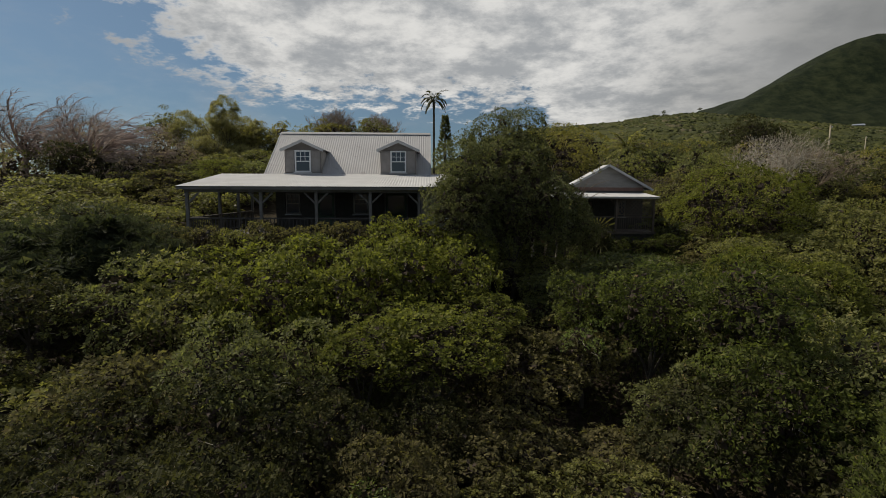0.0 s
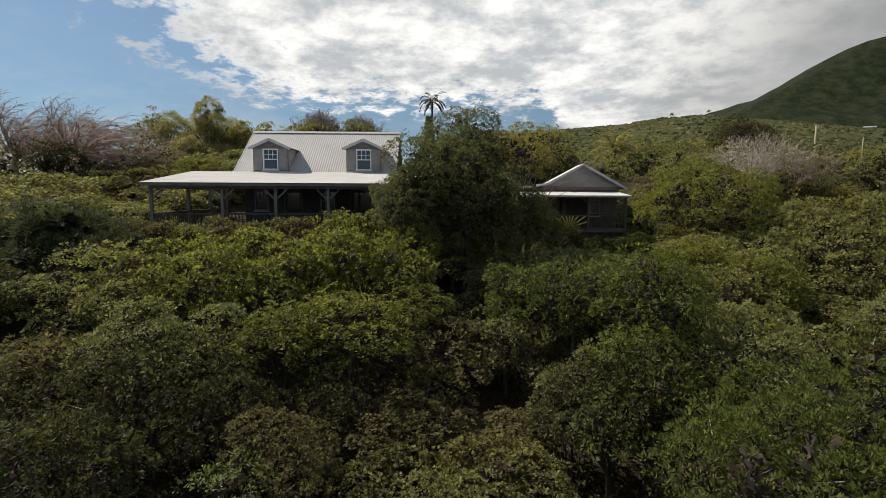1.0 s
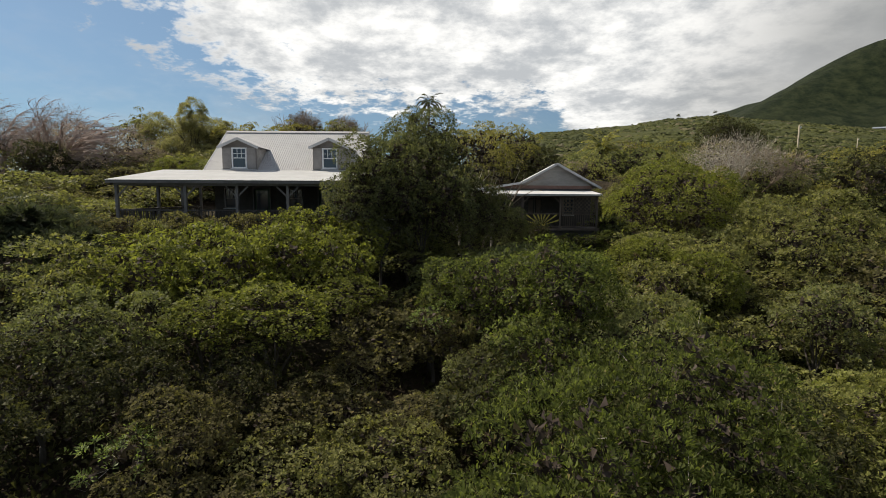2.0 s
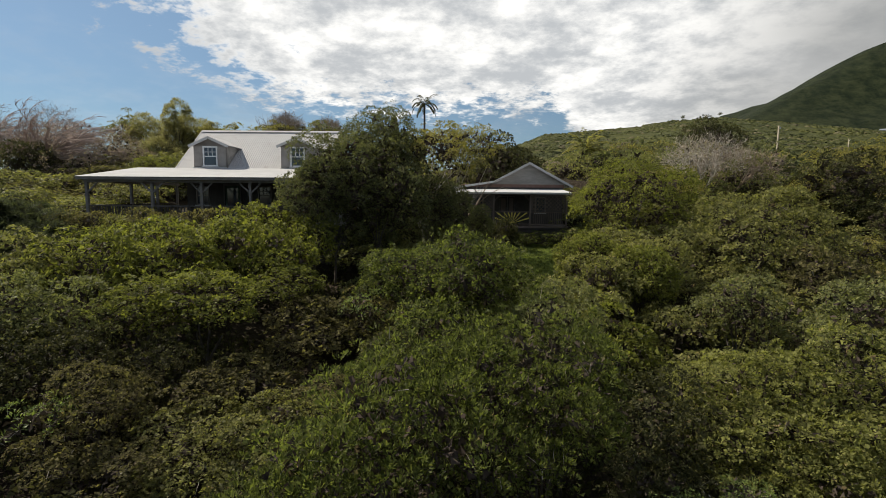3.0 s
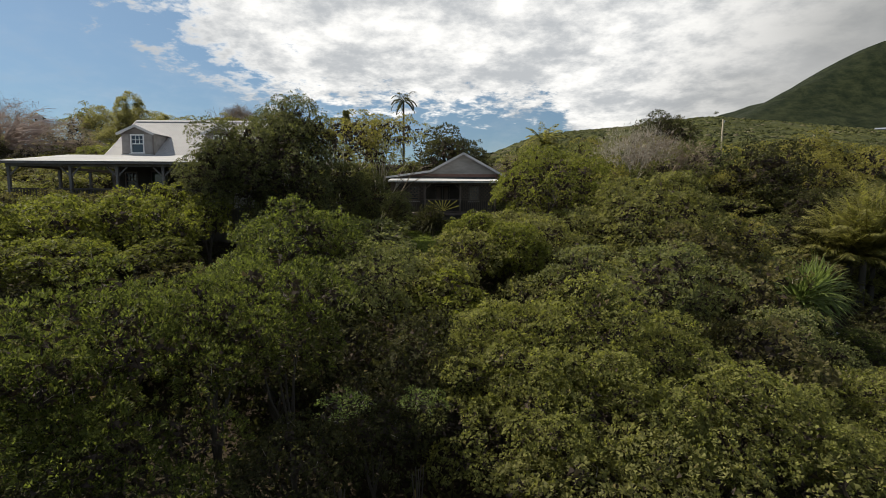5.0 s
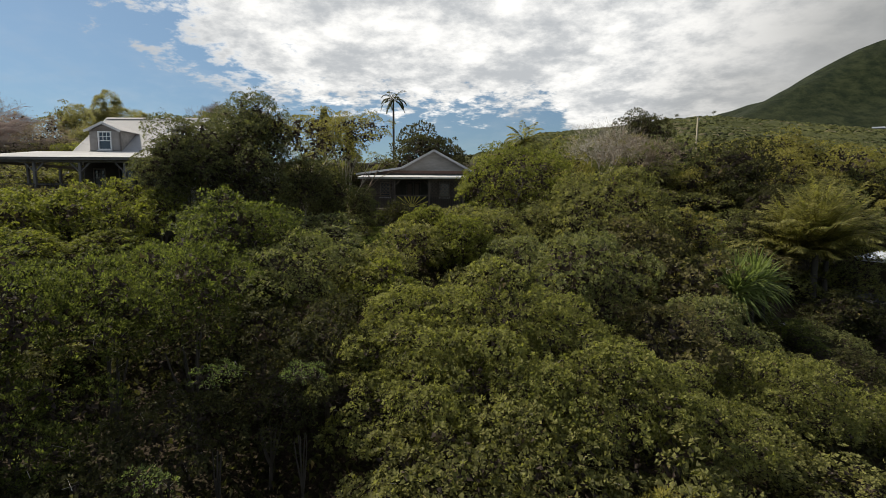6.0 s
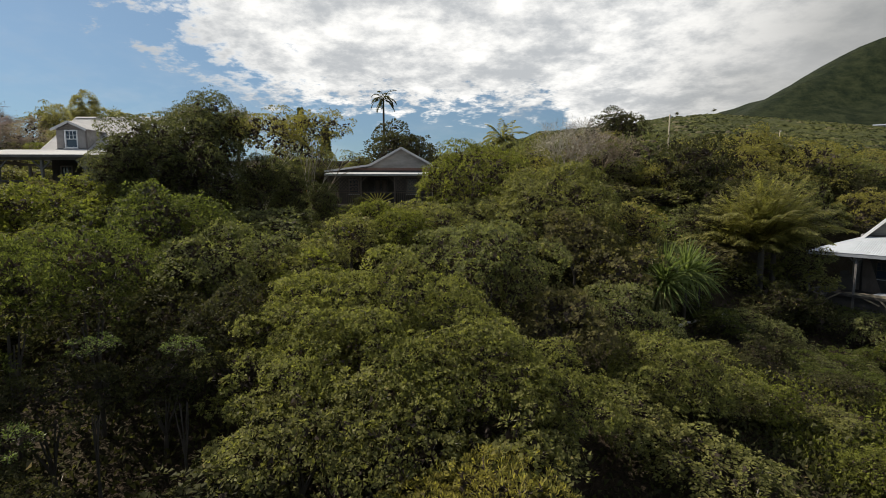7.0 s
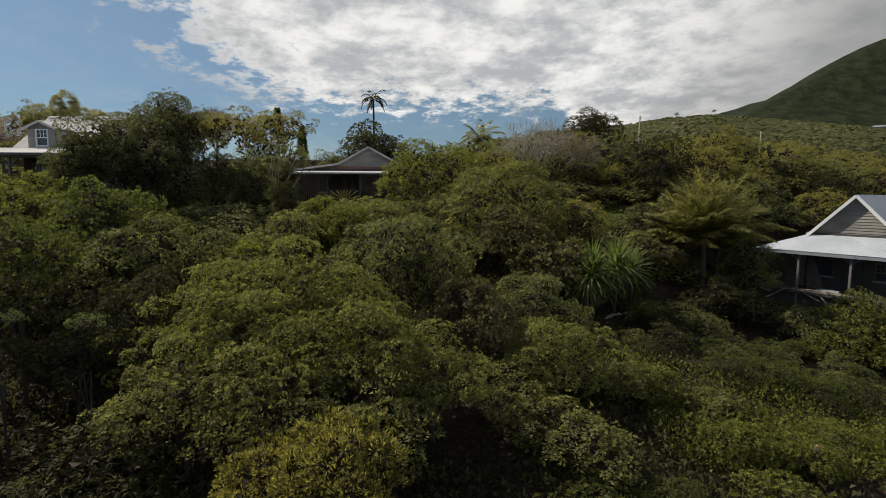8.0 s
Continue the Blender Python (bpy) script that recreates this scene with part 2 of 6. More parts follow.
def ground_material():
    m, k = material("hillside")
    pos = k.add("ShaderNodeTexCoord").outputs["Object"]
    sep = k.add("ShaderNodeSeparateXYZ", {0: pos}).outputs
    n1 = k.noise(pos, 0.15, 5.0)
    n2 = k.noise(pos, 3.0, 5.0, 0.65)
    # soil toned down to hold the shade of the shrubs around it
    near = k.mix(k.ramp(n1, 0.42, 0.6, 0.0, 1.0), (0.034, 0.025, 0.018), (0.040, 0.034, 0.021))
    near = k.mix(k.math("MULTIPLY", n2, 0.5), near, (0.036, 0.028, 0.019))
    # woods on the far slopes
    crowns = k.noise(pos, 0.11, 8.0, 0.7)
    patches = k.noise(pos, 0.006, 5.0, 0.6)
    far = k.mix(k.ramp(crowns, 0.35, 0.68, 0.0, 1.0), (0.030, 0.036, 0.014), (0.064, 0.068, 0.023))
    far = k.mix(k.ramp(patches, 0.45, 0.62, 0.0, 0.5), far, (0.078, 0.080, 0.025))
    # the mountain's near-black greens carry a cloud shadow in their colour
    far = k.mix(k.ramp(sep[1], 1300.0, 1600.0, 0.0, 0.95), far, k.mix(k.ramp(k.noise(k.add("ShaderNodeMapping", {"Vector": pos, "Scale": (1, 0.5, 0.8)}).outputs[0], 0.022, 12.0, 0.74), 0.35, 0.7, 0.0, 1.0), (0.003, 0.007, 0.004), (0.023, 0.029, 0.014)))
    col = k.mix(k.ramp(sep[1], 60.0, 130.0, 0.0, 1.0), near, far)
    p = k.add("ShaderNodeBsdfPrincipled", {"Base Color": col, "Roughness": 0.95,
                                           "Normal": bumped(k, k.math("ADD", k.math("MULTIPLY", crowns, 2.5), k.math("MULTIPLY", n2, 0.08)), 0.9, 1.0)})
    p.inputs["Specular IOR Level"].default_value = 0.08
    finish(k, p)
    return m


GROUND = ground_material()


# ---- building helpers ----
def mesh_object(name, bm, mat, smooth=False):
    me = bpy.data.meshes.new(name)
    bm.to_mesh(me)
    bm.free()
    me.materials.append(mat)
    if smooth:
        me.shade_smooth()
    return me


def part(name, bm, mat, parent, label="", smooth=False):
    """One mesh under a thing or a part."""
    me = bm if isinstance(bm, bpy.types.Mesh) else mesh_object(name, bm, mat, smooth)
    ob = new(name, me)
    ob.parent = parent
    return tagged(ob, label)


def thing(name, m, label, category, group="", kind=""):
    ob = new(name)
    ob.matrix_world = m
    return tagged(ob, label, category, group, kind)


def box(bm, x0, x1, y0, y1, z0, z1, bevel=0.0):
    vs = [bm.verts.new((x, y, z)) for x in (x0, x1) for y in (y0, y1) for z in (z0, z1)]
    for f in ((0, 1, 3, 2), (4, 6, 7, 5), (0, 4, 5, 1), (2, 3, 7, 6), (0, 2, 6, 4), (1, 5, 7, 3)):
        bm.faces.new([vs[i] for i in f])
    return bm


def a_box(*v):
    return box(bmesh.new(), *v)


def beam(bm, p, q, w, h, up=(0, 0, 1)):
    """A squared timber from p to q."""
    p, q = Vector(p), Vector(q)
    d = (q - p).normalized()
    s = d.cross(Vector(up))
    s = s.normalized() if s.length > 1e-4 else Vector((1, 0, 0))
    u = s.cross(d)
    a = [bm.verts.new(e + s * (i * w / 2) + u * (j * h / 2)) for e in (p, q) for i, j in ((-1, -1), (1, -1), (1, 1), (-1, 1))]
    for f in ((3, 2, 1, 0), (4, 5, 6, 7), (0, 1, 5, 4), (1, 2, 6, 5), (2, 3, 7, 6), (3, 0, 4, 7)):
        bm.faces.new([a[i] for i in f])
    return bm


def a_beam(p, q, w, h, up=(0, 0, 1)):
    return beam(bmesh.new(), p, q, w, h, up)


def slab(points, thick):
    """A flat panel through points (in order), with thickness downwards along its normal."""
    bm = bmesh.new()
    pts = [Vector(p) for p in points]
    n = (pts[1] - pts[0]).cross(pts[2] - pts[0]).normalized()
    if n.z < 0:
        n = -n
    top = [bm.verts.new(p) for p in pts]
    low = [bm.verts.new(p - n * thick) for p in pts]
    bm.faces.new(top)
    bm.faces.new(low[::-1])
    for i in range(len(pts)):
        j = (i + 1) % len(pts)
        bm.faces.new((top[i], low[i], low[j], top[j]))
    bmesh.ops.recalc_face_normals(bm, faces=bm.faces)
    return bm


def tube(bm, pts, radii, sides=7):
    """A tapered round limb along pts."""
    rings = []
    for i, p in enumerate(pts):
        p = Vector(p)
        d = Vector(pts[min(i + 1, len(pts) - 1)]) - Vector(pts[max(i - 1, 0)])
        d.normalize()
        s = d.cross(Vector((0.3, 1, 0.1))).normalized()
        u = s.cross(d)
        rings.append([bm.verts.new(p + (s * math.cos(a) + u * math.sin(a)) * radii[i]) for a in [2 * math.pi * j / sides for j in range(sides)]])
    for a, b in zip(rings, rings[1:]):
        for j in range(sides):
            bm.faces.new((a[j], a[(j + 1) % sides], b[(j + 1) % sides], b[j]))
    bm.faces.new(rings[0][::-1])
    bm.faces.new(rings[-1])
    return bm


def corrugated(length, run, rise, pitch=0.13, depth=0.015, thick=0.012):
    """A sheet of corrugated roofing: ridges run down the slope from (x, 0, 0) to (x, run, rise)."""
    bm = bmesh.new()
    n = max(2, int(length / pitch) * 4)
    tops, lows = [], []
    slope = Vector((0, run, rise)).normalized()
    nrm = Vector((0, -slope.z, slope.y))
    if nrm.z < 0:
        nrm = -nrm
    for i in range(n + 1):
        x = length * i / n
        w = depth * 0.5 * math.cos(2 * math.pi * x / pitch)
        for row, (s, e) in enumerate(((0, 0), (run, rise))):
            p = Vector((x, s, e)) + nrm * w
            tops.append(bm.verts.new(p))
            lows.append(bm.verts.new(p - nrm * thick))
    for i in range(n):
        a, b = 2 * i, 2 * i + 2
        bm.faces.new((tops[a], tops[b], tops[b + 1], tops[a + 1]))
        bm.faces.new((lows[a + 1], lows[b + 1], lows[b], lows[a]))
        bm.faces.new((tops[a], lows[a], lows[b], tops[b]))
        bm.faces.new((tops[a + 1], tops[b + 1], lows[b + 1], lows[a + 1]))
    bmesh.ops.recalc_face_normals(bm, faces=bm.faces)
    return bm


# ---- ground ----
HILL_U = (-2.0, -0.3, 0.02, 0.15, 0.21, 0.375, 0.466, 0.558, 0.73, 0.92, 1.3, 3.0)
HILL_Z = (20, 30, 55, 120, 150, 169, 186, 194, 180, 163, 150, 100)
PEAK_X = (-1000, 800, 1300, 1640, 1860, 1981, 2191, 2343, 2450, 2635, 2900, 3600, 5000)
PEAK_Z = (0, 90, 278, 433, 541, 620, 742, 848, 884, 900, 860, 560, 200)


RELIEF = np.random.default_rng(77).random((64, 64))


def relief(x, y, size):
    """Smooth value noise, -1 to 1."""
    u, v = np.asarray(x, float) / size, np.asarray(y, float) / size
    i, j = np.floor(u).astype(int), np.floor(v).astype(int)
    f, g = u - i, v - j
    f, g = f * f * (3 - 2 * f), g * g * (3 - 2 * g)
    r = lambda a, b: RELIEF[a % 64, b % 64]
    return 2 * ((r(i, j) * (1 - f) + r(i + 1, j) * f) * (1 - g) + (r(i, j + 1) * (1 - f) + r(i + 1, j + 1) * f) * g) - 1


def ground_z(x, y):
    x, y = np.asarray(x, float), np.asarray(y, float)
    xs = np.interp(x, [-60, 4, 25, 44, 70, 120], [3.0, 0, -2.1, -3.05, -7.0, -9.0])
    z = 0.35 + 0.17 * (np.clip(y, -30, 45) - 27) + xs * np.clip(1 - (y - 45) / 150, 0, 1)
    z = z - 2.5 * np.exp(-((x - 52) ** 2 + (y - 21) ** 2) / 144) - 1.3 * np.exp(-((x - 45.5) ** 2 + (y - 24.5) ** 2) / 60)
    z = z + 0.12 * np.sin(x * 0.7 + 1.3 * np.sin(y * 0.31)) * np.sin(y * 0.53 + 0.7)
    far = np.maximum(y, 1)
    reach = np.clip(far / 1230, 0, 1.05)
    hill = np.interp(x / far.clip(45), HILL_U, HILL_Z) * reach ** 1.25
    hill = hill * (1 + 0.05 * relief(x, y, 130) * np.clip(1.1 - reach, 0, 1) * 2)
    z = z + np.where(y > 20, hill * np.clip((y - 20) / 25, 0, 1), 0)
    # terrace with the cottage and its lawn
    pad = np.clip((x - 11) / 4, 0, 1) * np.clip((32 - x) / 4, 0, 1) * np.clip((y - 21) / 4, 0, 1) * np.clip((51 - y) / 6, 0, 1)
    pad = pad * pad * (3 - 2 * pad)
    z = z * (1 - pad) + pad * (-0.32 + 0.06 * (y - 37))
    # level ground round the old house
    along, deep = (x - 53.9) * 0.587 - (y - 32.2) * 0.81, (x - 53.9) * 0.81 + (y - 32.2) * 0.587
    pad = np.clip((along + 6) / 3, 0, 1) * np.clip((16 - along) / 4, 0, 1) * np.clip((deep + 4.5) / 3, 0, 1) * np.clip((14 - deep) / 4, 0, 1)
    pad = pad * pad * (3 - 2 * pad)
    z = z * (1 - pad) + pad * np.minimum(z, -6.25)
    t = np.clip((y - 1350) / (2790 - 1350), 0, 1.6)
    rise = np.where(t < 1, t * t * (3 - 2 * t), np.clip(1.3 - 0.3 * t, 0, 1))
    peak = np.interp(x, PEAK_X, PEAK_Z)
    ridges = 1 - (0.26 * (1 - np.abs(relief(x, y * 0.35, 190))) + 0.09 * (1 - np.abs(relief(x, y * 0.4, 75)))) * (1 - t.clip(0, 1) ** 6) + 0.012 * relief(x, y, 60)
    return np.where(y > 1350, np.maximum(z, peak * rise * ridges), z)


def stretch_axis(n, a, reach, mid):
    s = np.linspace(-1, 1, n)
    k = np.arcsinh(reach / a)
    return mid + a * np.sinh(s * k)


def make_ground():
    xs, ys = stretch_axis(240, 22.0, 4300.0, 25.0), stretch_axis(240, 22.0, 4300.0, 25.0)
    gx, gy = np.meshgrid(xs, ys)
    gz = ground_z(gx, gy)
    # crowns of the far woods roughen the slopes
    rough = np.random.default_rng(5).normal(0, 1, gz.shape)
    gz = gz + rough * np.interp(gy, [100, 400, 1230, 3000], [0, 0.4, 0.9, 5.0])
    me = bpy.data.meshes.new("ground")
    n, m = gx.shape
    idx = np.arange(n * m).reshape(n, m)
    faces = np.stack([idx[:-1, :-1], idx[:-1, 1:], idx[1:, 1:], idx[1:, :-1]], -1).reshape(-1, 4)
    fast_mesh(me, np.stack([gx, gy, gz], -1).reshape(-1, 3), faces)
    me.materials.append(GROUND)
    me.shade_smooth()
    tagged(new("ground", me), "steep wooded tropical hillside rising to a green mountain", "hillside", kind="structure")


def fast_mesh(me, verts, faces):
    """Fills a mesh with equal-sided faces from arrays."""
    verts, faces = np.asarray(verts, np.float32), np.asarray(faces, np.int32)
    k = faces.shape[1]
    me.vertices.add(len(verts))
    me.vertices.foreach_set("co", verts.ravel())
    me.loops.add(faces.size)
    me.loops.foreach_set("vertex_index", faces.ravel())
    me.polygons.add(len(faces))
    me.polygons.foreach_set("loop_start", np.arange(0, faces.size, k, dtype=np.int32))
    me.update(calc_edges=True)
    me.validate()
    return me


make_ground()


# ---- foliage ----
def unit(v):
    return v / np.maximum(np.linalg.norm(v, axis=-1, keepdims=True), 1e-9)


def leaf_quads(base, axis, side, length, width, fold=0.25):
    """Folded rhombic leaves: one quad each, creased along the midrib."""
    n = unit(np.cross(axis, side))
    mid = base + axis * (length * 0.52)[:, None]
    lift = n * (width * fold)[:, None]
    a = mid + side * (width * 0.5)[:, None] + lift
    b = mid - side * (width * 0.5)[:, None] + lift
    tip = base + axis * length[:, None] - n * (length * 0.08)[:, None]
    return np.stack([base, a, tip, b], 1).reshape(-1, 3)


def leaf_tris(base, axis, side, length, width):
    """Small obovate leaves of one face each, for crowns farther off."""
    a = base + axis * (length * 0.72)[:, None] + side * (width * 0.62)[:, None]
    b = base + axis * length[:, None] - side * (width * 0.45)[:, None]
    return np.stack([base, a, b], 1).reshape(-1, 3)


def leaf_mesh(name, quads, mat, sides=4):
    """Loose leaves of one material."""
    me = bpy.data.meshes.new(name)
    fast_mesh(me, quads, np.arange(len(quads)).reshape(-1, sides))
    me.materials.append(mat)
    return me


def crown_mesh(name, seed, mat, rx, rz, lumps, lump_r, tips, per, size, slim=0.5, spread=0.8, open_=0.0, low=-0.7, inner=0.06, tri=False, filled=True):
    """A crown of lumps; each lump carries twig ends with rosettes of leaves. Its middle is at the origin."""
    rng = np.random.default_rng(seed)
    d = unit(rng.normal(0, 1, (lumps * 4, 3)))
    d = d[d[:, 2] > low][:lumps]
    r = rng.uniform(0.55, 1.0, len(d)) ** 0.5
    centre = d * (r * (1 - lump_r / rx * 0.6))[:, None] * np.array([rx, rx, rz])
    lr = lump_r * np.exp(rng.normal(-0.05, 0.42, len(d))).clip(0.4, 2.2)
    # an uneven outline
    f = rng.uniform(0, 6.3, 4)
    wave = np.sin(3 * d[:, 0] + f[0]) + np.sin(4 * d[:, 1] + f[1]) + np.sin(5 * d[:, 2] + f[2]) + np.sin(5 * d[:, 0] - 4 * d[:, 1] + f[3])
    centre = centre * (0.95 + 0.055 * wave)[:, None]
    which = rng.integers(0, len(d), tips)
    out = unit(rng.normal(0, 1, (tips, 3)) + np.array([0, 0, 0.35]) + d[which] * 0.7)
    ripple = rng.uniform(0.72, 1.08, tips) + np.where(rng.random(tips) < 0.16, rng.uniform(0.1, 0.8, tips) * min(1, 0.2 / lump_r), 0)
    tip = centre[which] + out * (lr[which] * ripple)[:, None] * np.array([1, 1, 0.85])
    # leave out the twig ends deep inside other lumps
    keep = np.ones(tips, bool)
    for c, q in zip(centre, lr):
        keep &= np.linalg.norm((tip - c) * np.array([1, 1, 1 / 0.85]), axis=1) > q * 0.62
    keep |= rng.random(tips) < inner
    keep &= rng.random(tips) > open_
    tip, out = tip[keep], out[keep]
    n = len(tip)
    axis0 = unit(out + np.array([0, 0, 0.5]) + rng.normal(0, 0.25, (n, 3)))
    s0 = unit(np.cross(axis0, rng.normal(0, 1, (n, 3))))
    t0 = np.cross(axis0, s0)
    quads = []
    for j in range(per):
        a = 2 * math.pi * j / per + rng.uniform(-0.35, 0.35, n)
        ring = s0 * np.cos(a)[:, None] + t0 * np.sin(a)[:, None]
        ax = unit(axis0 * rng.uniform(0.25, 1.0, n)[:, None] + ring * spread + np.array([0, 0, -0.08]))
        sd = unit(np.cross(ax, axis0) + rng.normal(0, 0.25, (n, 3)))
        ln = size * rng.uniform(0.6, 1.25, n)
        quads.append((leaf_tris if tri else leaf_quads)(tip - axis0 * (size * rng.uniform(0, 0.6, n))[:, None], ax, sd, ln, ln * slim))
    # larger leaves inside close the crown
    m = max(30, tips // 4)
    w = rng.integers(0, len(d), m)
    o = unit(rng.normal(0, 1, (m, 3)))
    pos = centre[w] * rng.uniform(0.72, 0.98, (m, 1)) + o * (lr[w] * rng.uniform(0.0, 0.7, m))[:, None] * 1.0
    ax = unit(rng.normal(0, 1, (m, 3)))
    sd = unit(np.cross(ax, rng.normal(0, 1, (m, 3))))
    ln = np.full(m, size * 2.0)
    if filled:
        quads.append((leaf_tris if tri else leaf_quads)(pos, ax, sd, ln, ln * 0.62))
    return leaf_mesh(name, np.concatenate(quads), mat, 3 if tri else 4)


def ball_points(n, rng):
    """Evenly spread, slightly jittered directions."""
    i = np.arange(n) + 0.5
    z, a = 1 - 2 * i / n, i * 2.39996 + rng.uniform(0, 6.3)
    r = np.sqrt(1 - z * z)
    return unit(np.stack([r * np.cos(a), r * np.sin(a), z], -1) + rng.normal(0, 0.45 / math.sqrt(n), (n, 3)))


def leaf_blades(base, axis, side, length, width):
    """Pointed leaves of one face each: broad near the stalk."""
    low = base + axis * (length * 0.22)[:, None]
    w = side * (width * 0.5)[:, None]
    return np.stack([low - w, low + w, base + axis * length[:, None]], 1).reshape(-1, 3)


def tuft_mesh(name, seed, mat, rx, rz, lumps, lump_r, gap, per, size, slim=0.5, up=0.5, low=-0.5, upward=False, rough=0.36, skirt=0.05, loose=0.14, twigs=40, flat=0.6):
    """A crown of flattened boughs whose upper sides carry rosettes of leaves, with dark hollows between and below them.
    Its middle is at the origin."""
    rng = np.random.default_rng(seed)
    d = ball_points(int(lumps * 2 / (1 - low)), rng)
    d = unit(d + rng.normal(0, 0.12, d.shape))
    d = d[d[:, 2] > low]
    f = rng.uniform(0, 6.3, 4)
    wave = np.sin(2.3 * d[:, 0] + f[0]) + np.sin(2.9 * d[:, 1] + f[1]) + np.sin(5 * d[:, 0] - 4 * d[:, 1] + f[2]) + np.sin(4 * d[:, 2] + f[3])
    shell = (1 - lump_r / rx * 0.6) * (1 + rough * 0.3 * wave - rough * np.abs(rng.normal(0, 0.8, len(d))) + rough * 0.4)
    shell = np.where(rng.random(len(d)) < 0.15, shell * 0.75, shell)
    centre = d * shell[:, None] * np.array([rx, rx, rz])
    lr = lump_r * np.exp(rng.normal(0, 0.4, len(d))).clip(0.4, 2.0)
    squash = np.array([1, 1, flat])
    tips, outs = [], []
    for c, q, w in zip(centre, lr, d):
        o = ball_points(max(6, int(4 * math.pi * q * q / (gap * gap))), rng)
        top = unit(w * np.array([0.5, 0.5, 0.2]) + np.array([0, 0, 0.8]) + rng.normal(0, 0.2, 3))
        o = o[((o @ top > 0.08) & (rng.random(len(o)) < 0.86)) | (rng.random(len(o)) < skirt)]
        shoot = np.where(rng.random(len(o)) < loose, rng.uniform(0.05, 0.35, len(o)), 0)
        tips.append(c + o * (q * rng.uniform(0.84, 1.06, len(o)) + shoot)[:, None] * squash + np.array([0, 0, 0.4]) * shoot[:, None])
        outs.append(o)
    tip, out = np.concatenate(tips), np.concatenate(outs)
    keep = np.ones(len(tip), bool)
    for c, q in zip(centre, lr):
        keep &= np.linalg.norm((tip - c) / squash, axis=1) > q * 0.72
    tip, out = tip[keep], out[keep]
    n = len(tip)
    axis0 = unit(out * 0.7 + np.array([0, 0, up]) + rng.normal(0, 0.3, (n, 3)))
    s0 = unit(np.cross(axis0, rng.normal(0, 1, (n, 3))))
    t0 = np.cross(axis0, s0)
    reach = gap * 0.38 * np.exp(rng.normal(0, 0.25, n))
    faces = []
    for j in range(per):
        f = math.sqrt((j + 0.5) / per)
        a = 2.39996 * j + rng.uniform(-0.4, 0.4, n)
        ring = s0 * np.cos(a)[:, None] + t0 * np.sin(a)[:, None]
        rise = (1.15 if upward else 0.9) - (0.45 if upward else 0.62) * f + rng.normal(0, 0.2, n)
        ax = unit(axis0 * np.sin(rise)[:, None] + ring * np.cos(rise)[:, None])
        sd = unit(np.cross(ax, axis0) + rng.normal(0, 0.3, (n, 3)))
        ln = size * rng.uniform(0.7, 1.25, n)
        faces.append(leaf_tris(tip + axis0 * (reach * 0.7 * (1 - f * f))[:, None] + ring * (reach * f * 0.75)[:, None], ax, sd, ln, ln * slim))
    # inner leaves whose dark brown stands for the shade within the crown
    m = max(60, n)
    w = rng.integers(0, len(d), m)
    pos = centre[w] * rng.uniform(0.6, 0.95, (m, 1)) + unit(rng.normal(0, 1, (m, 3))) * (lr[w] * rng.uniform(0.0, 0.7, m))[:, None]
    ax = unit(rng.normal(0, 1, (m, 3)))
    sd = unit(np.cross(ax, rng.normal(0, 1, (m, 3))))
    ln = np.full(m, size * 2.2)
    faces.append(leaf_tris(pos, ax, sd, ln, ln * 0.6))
    # bare twigs that show between the leaves
    w = rng.integers(0, n, twigs)
    ax = unit(out[w] + rng.normal(0, 0.5, (twigs, 3)))
    sd = unit(np.cross(ax, rng.normal(0, 1, (twigs, 3))))
    ln = rng.uniform(0.25, 0.6, twigs)
    faces.append(leaf_blades(tip[w] - ax * (ln * 0.8)[:, None], ax, sd, ln, np.full(twigs, 0.016)))
    tri = np.concatenate(faces)
    me = bpy.data.meshes.new(name)
    fast_mesh(me, tri, np.arange(len(tri)).reshape(-1, 3))
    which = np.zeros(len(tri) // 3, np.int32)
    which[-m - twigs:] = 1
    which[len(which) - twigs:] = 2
    for slot in (mat, INNER_SHADE, BARK_PALE):
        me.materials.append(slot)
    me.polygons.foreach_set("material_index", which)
    return me


def limbs_bm(seed, height, spread, count=5, r0=0.09, forks=2, lean=0.0):
    """A short trunk with tapering, forking limbs."""
    rng = random.Random(seed)
    bm = bmesh.new()
    fork = height * 0.3
    tube(bm, [(0, 0, -0.4), (0.03, 0.02, fork * 0.5), (lean * 0.3, 0.03, fork)], [r0 * 1.25, r0, r0 * 0.85])

    def grow(p, d, length, r, depth):
        pts, q = [p], Vector(p)
        for i in range(3):
            d = (d + Vector((rng.uniform(-0.25, 0.25), rng.uniform(-0.25, 0.25), rng.uniform(-0.05, 0.22)))).normalized()
            q = q + d * length / 3
            pts.append(q.copy())
        tube(bm, pts, [r, r * 0.8, r * 0.62, r * 0.45], 5 if depth else 4)
        if depth:
            for _ in range(3):
                e = (d + Vector((rng.uniform(-0.8, 0.8), rng.uniform(-0.8, 0.8), rng.uniform(-0.2, 0.5)))).normalized()
                grow(pts[rng.choice((2, 3))], e, length * 0.62, r * 0.58, depth - 1)

    for i in range(count):
        a = 2 * math.pi * (i + rng.random() * 0.5) / count
        d = Vector((math.cos(a) * spread + lean, math.sin(a) * spread, 1.0)).normalized()
        grow(Vector((lean * 0.3, 0.03, fork)), d, height * 0.5, r0 * 0.6, forks)
    return bm


